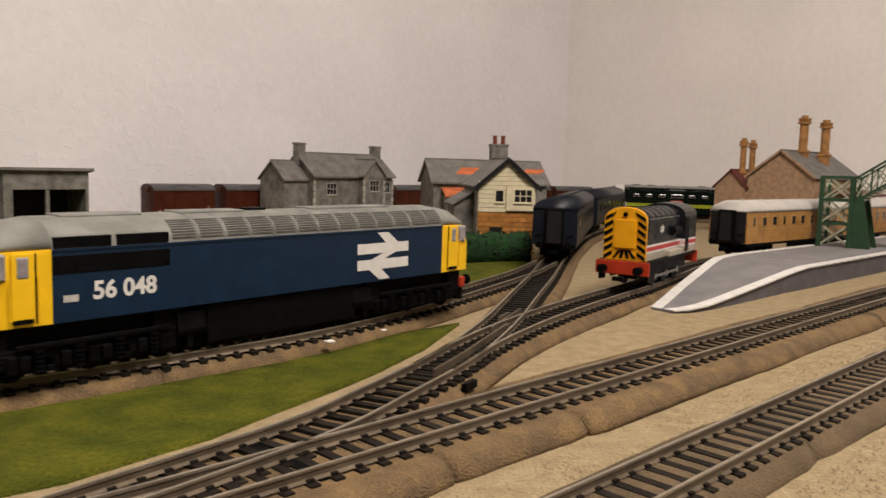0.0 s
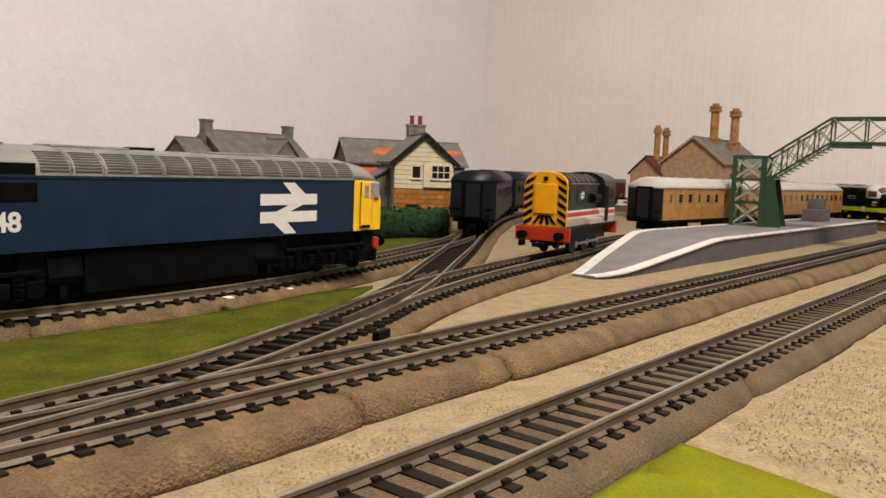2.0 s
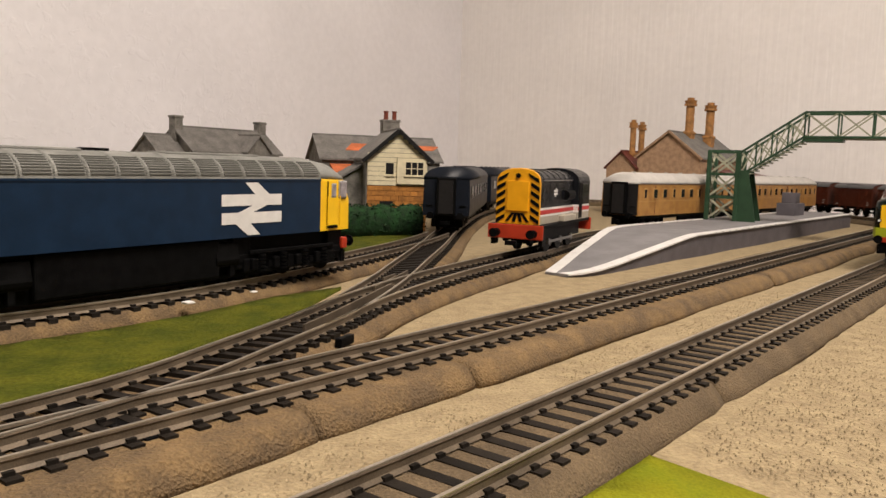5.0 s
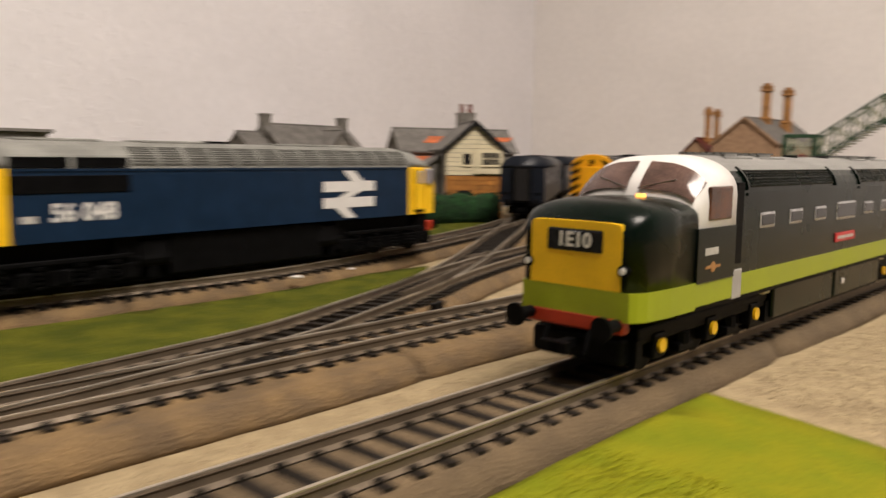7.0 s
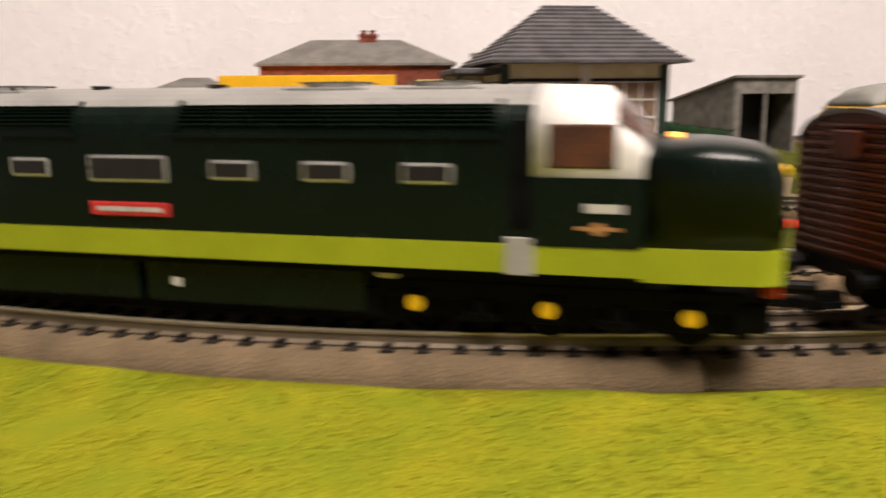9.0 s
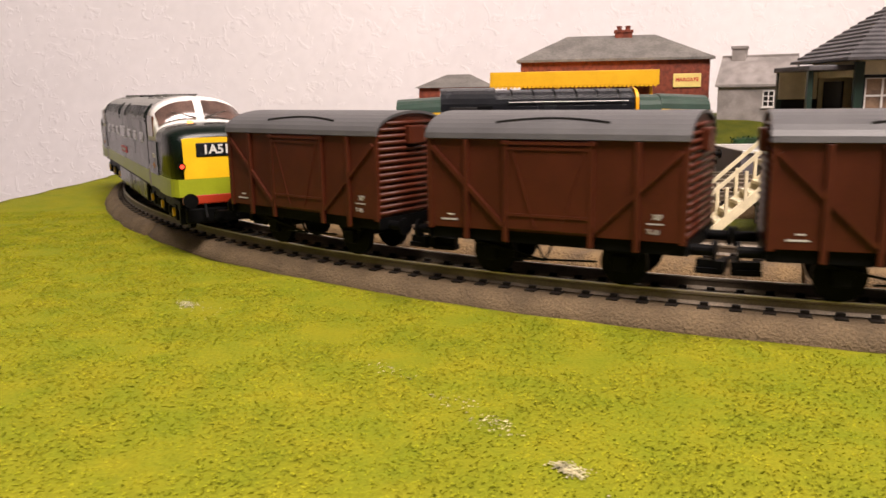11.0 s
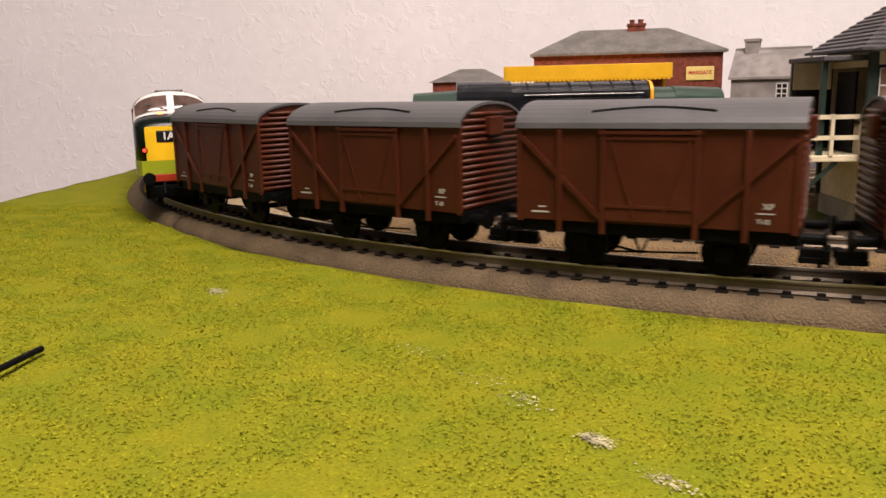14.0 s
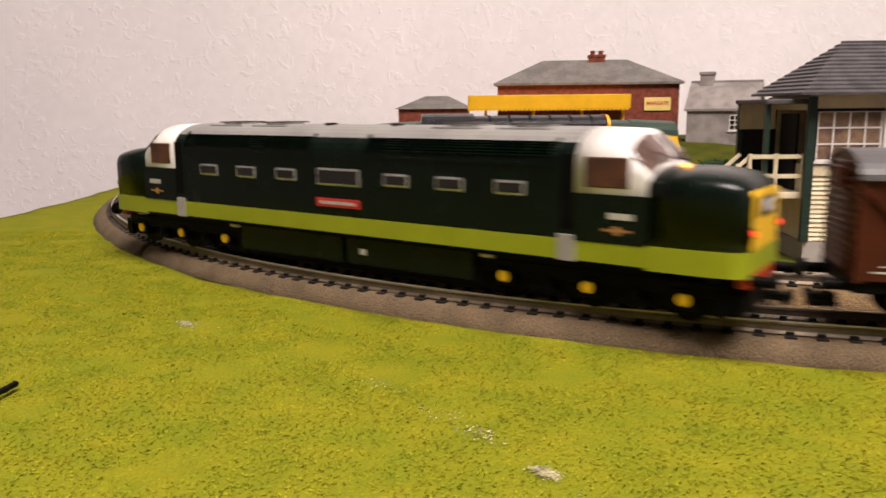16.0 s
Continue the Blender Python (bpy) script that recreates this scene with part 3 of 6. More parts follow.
for n_, e0, e1, sd in ((36.5, -28, 6, 21), (40.5, -30, -6, 22), (44.5, -30, -8, 23)):
    track("station road on brown foam ballast", smooth_line([ne(n_, e0), ne(n_, (e0 + e1) / 2), ne(n_, e1)]), ballast="ballast", seed=sd)
# check rails and point blades of the turnout
turnout = thing("turnout", 0, 0, 0, 0, "black turnout with check rails and point motor bar", "track", kind="structure")
for pts in ([(-0.4, 28.2), (0.7, 31.0), (1.9, 34.4), (2.9, 37.2)], [(2.6, 38.8), (3.4, 40.6)], [(2.1, 36.2), (3.9, 41.4)]):
    bm = bmesh.new()
    sweep(bm, frames_of(smooth_line(pts)), [(-0.04, 0.68), (-0.04, 0.98), (0.04, 0.98), (0.04, 0.68)])
    part("blade", bm, "railside", turnout)
part("tie_bar", box(-1.7, 1.9, -0.2, 0.2, 0.45, 0.66, 0.04), "black", turnout).matrix_basis = pose(-0.042, 0.2, 0, 0, 0, -42)
part("motor_cover", box(-0.45, 0.45, -0.12, 0.12, 0.4, 0.7, 0.04), "black", turnout).matrix_basis = pose(0.009, 0.278, 0, 0, 0, 62)


# ---- rolling stock: x ahead, z = 0 on the rail heads ----
def stretch(t, z0, f):
    """Trim the height of everything above z0 by the factor f."""
    for o in t.children_recursive:
        if o.matrix_basis != Matrix():
            if o.location.z > z0 * CM:
                o.location.z = (z0 + (o.location.z / CM - z0) * f) * CM
            continue
        for v in o.data.vertices:
            if v.co.z > z0 * CM:
                v.co.z = (z0 + (v.co.z / CM - z0) * f) * CM


def wheelset(parent, x, r=0.62, material="black", hub=None):
    w = part("wheelset", add_cyl(add_cyl(cyl(x, -0.78, r, r, 0.22, "y", 20), x, 0.78, r, r, 0.22, "y", 20), x, 0, r, 0.12, 1.5, "y", 8), material, parent)
    rim = bmesh.new()
    for y in (-0.9, 0.9):
        add_cyl(rim, x, y, r, r * 0.82, 0.03, "y", 20)
    part("tyre", rim, "black", w)
    return w


def bogie(parent, xs, half=1.28, hub="yellow", frame_mat="black"):
    bm = bmesh.new()
    x0, x1 = min(xs) - 0.95, max(xs) + 0.95
    for y in (-half + 0.15, half - 0.15):
        add_box(bm, x0, x1, y - 0.1, y + 0.1, 0.75, 1.15, 0.05)
        for x in xs:
            add_box(bm, x - 0.3, x + 0.3, y - 0.16, y + 0.16, 0.35, 0.95, 0.06)
        for x in [(a + c) / 2 for a, c in zip(xs, xs[1:])]:
            add_cyl(bm, x, y, 0.62, 0.2, 0.3, "z", 8)
            add_box(bm, x - 0.35, x + 0.35, y - 0.13, y + 0.13, 0.3, 0.5, 0.03)
        add_box(bm, x0 - 0.1, x0 + 0.15, y - 0.14, y + 0.14, 0.3, 0.9)
        add_box(bm, x1 - 0.15, x1 + 0.1, y - 0.14, y + 0.14, 0.3, 0.9)
    add_box(bm, x0, x1, -0.6, 0.6, 0.6, 0.95)
    # solid black fill added so the space between the wheels stays dark
    add_box(bm, x0 + 0.1, x1 - 0.1, -half + 0.3, half - 0.3, 0.3, 1.05)
    b = part("bogie", bm, frame_mat, parent)
    for x in xs:
        part("wheelset", add_cyl(add_cyl(cyl(x, -0.8, 0.6, 0.62, 0.22, "y", 20), x, 0.8, 0.6, 0.62, 0.22, "y", 20), x, 0, 0.6, 0.1, 1.5, "y", 8), "black", b)
        if hub:
            for y in (-half - 0.02, half + 0.02):
                part("axlebox_cover", cyl(x, y, 0.66, 0.17, 0.14, "y", 14), hub, b, "yellow axlebox cover")
    return b


def buffers(parent, x, way, z=1.38, material="black", y=1.15):
    for s in (-1, 1):
        b = part("buffer", add_cyl(cyl(x + way * 0.3, s * y, z, 0.14, 0.6, "x", 12), x + way * 0.62, s * y, z, 0.27, 0.08, "x", 16), material, parent)
    part("coupling_hook", add_box(box(min(x, x + way * 0.75), max(x, x + way * 0.75), -0.12, 0.12, z - 0.65, z - 0.45), x + way * 0.65 - 0.1, x + way * 0.65 + 0.1, -0.35, 0.35, z - 0.68, z - 0.42), material, parent)


def double_arrow(parent, x, y, z, h, side, material="white"):
    """Two bars joined by a slanting zigzag, as a flat plate on the side."""
    bm = bmesh.new()
    w, t = h * 1.55, h * 0.215

    def quad(pts):
        f = bm.faces.new([bm.verts.new((px, pz, 0)) for px, pz in pts])

    k = h * 0.17
    quad([(-w / 2, k - t / 2), (w / 2, k - t / 2), (w / 2, k + t / 2), (-w / 2, k + t / 2)])
    quad([(-w / 2, -k - t / 2), (w / 2, -k - t / 2), (w / 2, -k + t / 2), (-w / 2, -k + t / 2)])
    a = 0.30 * h
    quad([(-a * 0.65, h / 2), (-a * 0.65 + 1.5 * t, h / 2), (a + t * 0.9, k + t * 0.3), (a * 0.35, k + t * 0.3)])
    quad([(a * 0.35, k - t * 0.3), (a + t * 0.9, k - t * 0.3), (-a * 0.35, -k + t * 0.3), (-a - t * 0.9, -k + t * 0.3)])
    quad([(-a - t * 0.9, -k - t * 0.3), (-a * 0.35, -k - t * 0.3), (a * 0.65, -h / 2), (a * 0.65 - 1.5 * t, -h / 2)])
    for i, f in enumerate(bm.faces):
        for v in f.verts:
            v.co.z = 0.002 * i
    ob = part("double_arrow_emblem", bm, material, parent, "white double arrow emblem")
    ob.matrix_basis = side_pose(x, y, z, side)
    return ob


def class_body(w, z0, zg, zt, n=10, power=2.3):
    """Section of a box-sided diesel: sides to the gutter zg, curved roof to zt."""
    return [(-w, z0), (w, z0)] + roof_profile(w, zg, zt, n, power)


def big_diesel(name, x, y, rz, label, number):
    """Long blue freight diesel with flat yellow cabs at both ends."""
    t = thing(name, x, y, RAIL_TOP, rz, label, "locomotive")
    L, w = 12.0, 1.72
    part("body", prism_x([(-w, 1.5), (w, 1.5), (w, 4.05), (-w, 4.05)], -L + 2.2, L - 2.2), "blue", t, "deep blue body side")
    part("roof", prism_x(roof_profile(w, 4.06, 5.12, 14, 2.3), -L + 2.2, L - 2.2), "grey56", t, "weathered grey roof", smooth=False)
    for sgn in (-1, 1):
        xi, xo = sgn * (L - 2.2), sgn * L
        lower = loft([[(xi, -w, 1.5), (xi, w, 1.5), (xi, w, 3.1), (xi, -w, 3.1)], [(xo, -w + 0.12, 1.5), (xo, w - 0.12, 1.5), (xo, w - 0.12, 3.05), (xo, -w + 0.12, 3.05)]])
        cab = part("cab", lower, "yellow", t, "yellow cab end")
        up = loft([[(xi, -w, 3.1), (xi, w, 3.1), (xi, w, 4.1), (xi, -w, 4.1)], [(xo, -w + 0.12, 3.05), (xo, w - 0.12, 3.05), (xo - sgn * 0.35, w - 0.2, 4.05), (xo - sgn * 0.35, -w + 0.2, 4.05)]])
        part("cab_upper", up, "yellow", t)
        rp0, rp1 = roof_profile(w, 4.08, 5.12, 14, 2.3), roof_profile(w - 0.2, 4.02, 4.45, 14, 2.3)
        part("cab_roof", loft([[(xi, a, b) for a, b in rp0], [(xo - sgn * 0.9, a, b * 0.3 + c * 0.7) for (a, b), (_, c) in zip(rp1, rp0)], [(xo - sgn * 0.32, a, b) for a, b in rp1]]), "grey56", t, smooth=True)
        for s in (-1, 1):
            # windscreens, side windows and doors
            pane = bmesh.new()
            x0, x1 = xo - sgn * 0.02, xo - sgn * 0.3
            add_loft(pane, [[(x0 + sgn * 0.03, s * 0.12, 3.2), (x0 + sgn * 0.03, s * (w - 0.3), 3.2), (x1 + sgn * 0.03, s * (w - 0.35), 3.92), (x1 + sgn * 0.03, s * 0.12, 3.92)],
                            [(x0 - sgn * 0.1, s * 0.12, 3.2), (x0 - sgn * 0.1, s * (w - 0.3), 3.2), (x1 - sgn * 0.1, s * (w - 0.35), 3.92), (x1 - sgn * 0.1, s * 0.12, 3.92)]])
            part("windscreen", pane, "smoke", t, "dark windscreen pane")
            part("side_window", box(min(xo - sgn * 0.76, xo - sgn * 0.3), max(xo - sgn * 0.76, xo - sgn * 0.3), s * (w - 0.1) - 0.12, s * (w - 0.1) + 0.1, 3.15, 3.95, 0.04), "paleglass", t)
            part("side_window_frame", box(*sorted((xo - sgn * 0.84, xo - sgn * 0.22)), *sorted((s * (w - 0.25), s * (w - 0.025))), 3.08, 4.02, 0.08), "alloy", t, "bright window frame")
            d = part("cab_door", box(min(xo - sgn * 1.65, xo - sgn * 0.95), max(xo - sgn * 1.65, xo - sgn * 0.95), s * w - 0.03, s * w + 0.03, 1.75, 4.0, 0.02), "yellow", t)
            part("door_window", box(*sorted((xo - sgn * 1.48, xo - sgn * 1.1)), s * w - 0.05, s * w + 0.05, 3.15, 3.9, 0.05), "alloy", d)
            part("door_pane", box(*sorted((xo - sgn * 1.43, xo - sgn * 1.15)), s * w - 0.06, s * w + 0.06, 3.2, 3.85, 0.03), "paleglass", d)
            part("door_line", box(*sorted((xo - sgn * 1.72, xo - sgn * 1.68)), s * w - 0.02, s * w + 0.014, 1.6, 4.0), "black", d)
            part("step_slot", box(*sorted((xo - sgn * 1.6, xo - sgn * 1.0)), s * w - 0.05, s * w + 0.04, 1.62, 1.78), "black", d)
            rails = bmesh.new()
            for hx in (1.75, 0.88):
                add_cyl(rails, xo - sgn * hx, s * (w + 0.08), 2.5, 0.03, 1.5, "z", 8)
            part("handrail", rails, "yellow", d)
            part("marker_light", cyl(xo + sgn * 0.02, s * 1.1, 2.0, 0.16, 0.08, "x", 12), "white", t)
        part("buffer_beam", box(min(xo, xo - sgn * 0.4), max(xo, xo - sgn * 0.4), -w + 0.15, w - 0.15, 0.95, 1.5, 0.06), "red", t, "red buffer beam")
        part("snow_plough", box(min(xo - sgn * 0.1, xo - sgn * 0.5), max(xo - sgn * 0.1, xo - sgn * 0.5), -w + 0.3, w - 0.3, 0.3, 0.95, 0.05), "black", t)
        buffers(t, xo, sgn, 1.25)
        bogie(t, [sgn * 8.2 - 2.65, sgn * 8.2, sgn * 8.2 + 2.65], 1.5, None)
    # roof grilles, ribs, side louvres
    for s in (-1, 1):
        for k in range(13):
            xr = -L + 7.0 + k * 1.18
            if xr > L - 2.6:
                break
            g = bmesh.new()
            for j in range(8):
                a = 0.14 + 0.1 * j
                yy, zz = w * math.cos(a) ** 0.87, 4.06 + 1.06 * math.sin(a) ** 0.87
                add_box(g, xr - 0.48, xr + 0.48, s * yy - 0.025, s * yy + 0.025, zz - 0.02, zz + 0.035)
            part("roof_grille", g, "grille", t)
            rib = [[(xr + 0.57 + d, s * w * math.cos(a) ** 0.87 * 1.008, 4.06 + 1.07 * math.sin(a) ** 0.87) for a in (0.02, 0.3, 0.6, 0.9, 1.2, 1.5)] for d in (-0.04, 0.04)]
            rb = bmesh.new()
            for i in range(5):
                rb.faces.new([rb.verts.new(q) for q in (rib[0][i], rib[0][i + 1], rib[1][i + 1], rib[1][i])])
            bmesh.ops.solidify(rb, geom=rb.faces[:], thickness=0.05)
            part("roof_rib", rb, "grey56", t)
        part("gutter", box(-L + 2.2, L - 2.2, s * w - 0.03, s * w + 0.05, 4.0, 4.09), "blue", t)
        part("intake_panel", box(-L + 2.2, -L + 6.4, s * w - 0.03, s * w + 0.03, 3.22, 3.85, 0.02), "black", t, "black intake grille panel")
        for xa in (-L + 2.25, -L + 4.4):
            part("roof_side_window", box(xa, xa + 1.95, s * 1.66 - 0.09, s * 1.66 + 0.06, 4.12, 4.5, 0.02), "black", t)
        double_arrow(t, L - 6.5, s * (w + 0.025), 2.76, 2.2, s)
        if number:
            lettering("number", number, 0.84, side_pose(-L + 4.7, s * (w + 0.012), 2.5, s), t, "white", label="white running number")
        part("data_panel", box(-L + 2.55, -L + 3.05, s * w - 0.01, s * w + 0.012, 2.2, 2.45), "ink", t)
        # underframe tanks between the bogies
        part("fuel_tank", box(-3.9, 3.9, s * 1.35 - 0.2, s * 1.35 + 0.1, 0.3, 1.45, 0.08), "black", t)
        for xa in (-2.4, -0.6, 1.2):
            part("tank_panel", box(xa, xa + 1.4, s * 1.42, s * 1.49, 0.6, 1.3, 0.03), "black", t)
        for xa in (-10.2, -8.9, -7.5, -6.2, 6.2, 7.5, 8.9, 10.2):
            spring = bmesh.new()
            for zq in range(5):
                add_cyl(spring, xa, s * 1.6, 0.42 + 0.16 * zq, 0.17, 0.09, "z", 10)
            tagged(part("coil_spring", spring, "black", t, "black coil spring"), kind="stuff")
            part("axlebox", box(xa - 0.62, xa - 0.28, s * 1.58 - 0.12, s * 1.58 + 0.12, 0.45, 0.95, 0.05), "black", t)
        part("bogie_beam", box(-10.9, -5.5, s * 1.55 - 0.07, s * 1.55 + 0.07, 1.12, 1.3, 0.04), "black", t)
        part("bogie_beam", box(5.5, 10.9, s * 1.55 - 0.07, s * 1.55 + 0.07, 1.12, 1.3, 0.04), "black", t)
        for xa in (-4.6, 4.3):
            part("air_reservoir", cyl(xa, s * 1.3, 1.0, 0.32, 1.2, "x", 14), "black", t)
        for xa in (-11.0, -9.2, -6.1, 6.1, 7.8, 10.2):
            part("brake_cylinder", cyl(xa, s * 1.4, 0.95, 0.07, 0.8, "x", 8), "black", t)
    part("underframe", box(-L + 0.3, L - 0.3, -1.2, 1.2, 0.55, 1.52), "black", t)
    # black block added to darken the see-through gap below the tanks
    part("underframe_tray", box(-6.6, 6.6, -1.15, 1.15, 0.16, 0.6, 0.04), "black", t)
    for xa in (-11.6, -5.6, 5.2, 11.2):
        part("equipment_box", box(xa - 0.5, xa + 0.5, -1.42, 1.42, 0.5, 1.5, 0.05), "black", t)
    for xa, ln in ((-9, 3.0), (-4.5, 3.0), (2, 5.0)):
        part("roof_hatch", box(xa, xa + ln, -0.55, 0.55, 5.05, 5.18, 0.05), "grey56", t)
    part("exhaust", box(-1.2, -0.2, -0.25, 0.25, 5.1, 5.22, 0.02), "black", t)
    for o in t.children_recursive:                   # the body rides high over its bogies
        if o.name.startswith(("bogie", "wheelset", "snow_plough", "brake_cylinder", "buffer", "coupling", "coil_spring", "axlebox")):
            continue
        if o.matrix_basis != Matrix():
            o.location.z = (1.9 + (o.location.z / CM - 1.5) * 0.937) * CM
            continue
        for v in o.data.vertices:
            if v.co.z > 0.0125:
                v.co.z = (1.9 + (v.co.z / CM - 1.5) * 0.937) * CM
    return t


def shunter(name, x, y, z, rz, label, upper="blackgloss"):
    """Small six-wheeled diesel shunter: long bonnet, cab behind; the striped radiator end leads along -x."""
    t = thing(name, x, y, z, rz, label, "locomotive", "shunting locomotives")
    L = 5.5
    part("footplate", box(-L, L, -1.62, 1.62, 1.62, 1.82, 0.03), "black", t)
    part("bonnet_lower", box(-L + 0.35, L - 3.2, -1.28, 1.28, 1.82, 2.25), "slatebeige", t, "beige lower bonnet side")
    part("stripe_white", box(-L + 0.34, L - 3.19, -1.29, 1.29, 2.25, 2.75), "white", t)
    part("stripe_red", box(-L + 0.33, L - 3.18, -1.3, 1.3, 2.38, 2.62), "redstripe", t, "red side stripe")
    part("bonnet_upper", prism_x([(-1.28, 2.75), (1.28, 2.75)] + roof_profile(1.28, 4.2, 4.92, 10, 2.2), -L + 0.35, L - 3.2), upper, t)
    part("cab_lower", box(L - 3.2, L - 0.25, -1.6, 1.6, 1.82, 2.25), "slatebeige", t)
    part("cab_white_band", box(L - 3.2, L - 0.24, -1.61, 1.61, 2.25, 2.75), "white", t)
    part("cab_red_band", box(L - 3.2, L - 0.23, -1.62, 1.62, 2.38, 2.62), "redstripe", t)
    part("cab", prism_x([(-1.6, 2.75), (1.6, 2.75)] + roof_profile(1.6, 4.25, 5.05, 10, 2.2), L - 3.2, L - 0.25), upper, t)
    for s in (-1, 1):
        part("cab_window", box(L - 2.2, L - 0.7, s * 1.6 - 0.03, s * 1.6 + 0.03, 3.2, 4.1, 0.04), "smoke", t)
        part("cab_side_door", box(L - 3.0, L - 2.2, s * 1.6 - 0.04, s * 1.6 + 0.03, 1.9, 4.15, 0.02), "black", t)
        part("battery_box", box(-1.0, 1.8, s * 1.4 - 0.25, s * 1.4 + 0.2, 1.82, 2.2, 0.05), "slatebeige", t)
        part("air_tank", cyl(0.8, s * 1.35, 3.4, 0.3, 1.6, "x", 14), "black", t)
        for k in range(4):
            part("bonnet_door", box(-4.7 + k * 1.5, -3.4 + k * 1.5, s * 1.28 - 0.02, s * 1.28 + 0.02, 3.05, 4.1, 0.015), upper, t)
        double_arrow(t, -2.0, s * 1.31, 3.6, 0.55, s)
        part("nameplate", box(-0.9, 0.3, s * 1.3, s * 1.33, 1.98, 2.1), "ink", t)
        part("side_frame", box(-4.8, 4.8, s * 1.0 - 0.08, s * 1.0 + 0.08, 0.7, 1.65, 0.03), "black", t)
        part("coupling_rod", box(-2.6, 2.6, s * 1.16 - 0.04, s * 1.16 + 0.04, 0.55, 0.72, 0.02), "steel", t, "bright steel coupling rod")
        for xw in (-2.5, 0, 2.5):
            part("wheel", cyl(xw, s * 0.9, 0.85, 0.85, 0.2, "y", 24), "black", t)
            part("crank", cyl(xw, s * 1.12, 0.64, 0.22, 0.16, "y", 12), "steel", t)
        part("step", box(-L + 0.1, -L + 0.8, s * 1.5 - 0.12, s * 1.5 + 0.12, 0.55, 1.6, 0.03), "black", t)
        part("handrail", cyl(-1.6, s * 1.36, 4.3, 0.03, 6.4, "x", 8), "steel", t)
    for k in range(6):
        part("bonnet_band", prism_x(roof_profile(1.3, 4.18, 4.95, 10, 2.2), -4.4 + k * 1.15, -4.3 + k * 1.15), "black", t)
    # radiator end with warning stripes
    end = part("radiator_end", loft([[(-L + 0.3, a, b) for a, b in [(-1.36, 1.82), (1.36, 1.82)] + roof_profile(1.36, 4.15, 4.99, 10, 2.4)],
                                     [(-L + 0.12, a, b) for a, b in [(-1.36, 1.82), (1.36, 1.82)] + roof_profile(1.36, 4.15, 4.95, 10, 2.4)]]), "amber", t, "amber radiator end with black warning stripes")
    part("radiator_panel", box(-L + 0.03, -L + 0.12, -0.68, 0.68, 2.55, 4.25, 0.03), "amber", end)
    stripes = bmesh.new()
    for s in (-1, 1):
        for k in range(6):
            zc = 2.05 + k * 0.46
            q = [(s * 0.8, zc + 0.1), (s * 1.33, zc - 0.22), (s * 1.33, zc + 0.02), (s * 0.8, zc + 0.32)]
            if k == 5:
                q = [(s * 0.74, zc + 0.12), (s * 1.3, zc - 0.2), (s * 1.24, zc + 0.05), (s * 0.6, zc + 0.36)]
            add_loft(stripes, [[(-L + 0.08, a, b) for a, b in q], [(-L + 0.13, a, b) for a, b in q]])
    for k in range(4):
        yc = -0.66 + k * 0.44
        q = [(yc - 0.1, 1.95), (yc + 0.1, 1.95), (yc * 0.4 + 0.1, 2.45), (yc * 0.4 - 0.1, 2.45)]
        add_loft(stripes, [[(-L + 0.085 - 0.004 * k, a, b) for a, b in q], [(-L + 0.13, a, b) for a, b in q]])
    part("warning_stripes", stripes, "black", end, "black slanting stripes")
    part("lamp", cyl(-L + 0.05, 0, 4.55, 0.14, 0.12, "x", 12), "black", end)
    for xo, sgn in ((-L, -1), (L, 1)):
        part("buffer_beam", box(min(xo, xo + sgn * 0.18), max(xo, xo + sgn * 0.18), -1.72, 1.72, 0.95, 1.8, 0.04), "red", t, "orange-red buffer beam")
        buffers(t, xo + sgn * 0.15, sgn, 1.3)
        part("buffer_shank", add_cyl(cyl(xo + sgn * 0.3, -1.15, 1.3, 0.24, 0.3, "x", 12), xo + sgn * 0.3, 1.15, 1.3, 0.24, 0.3, "x", 12), "black", t)
    part("undergear", box(-4.6, 4.6, -0.6, 0.6, 0.6, 1.65), "black", t)
    stretch(t, 1.8, 1.05)
    return t


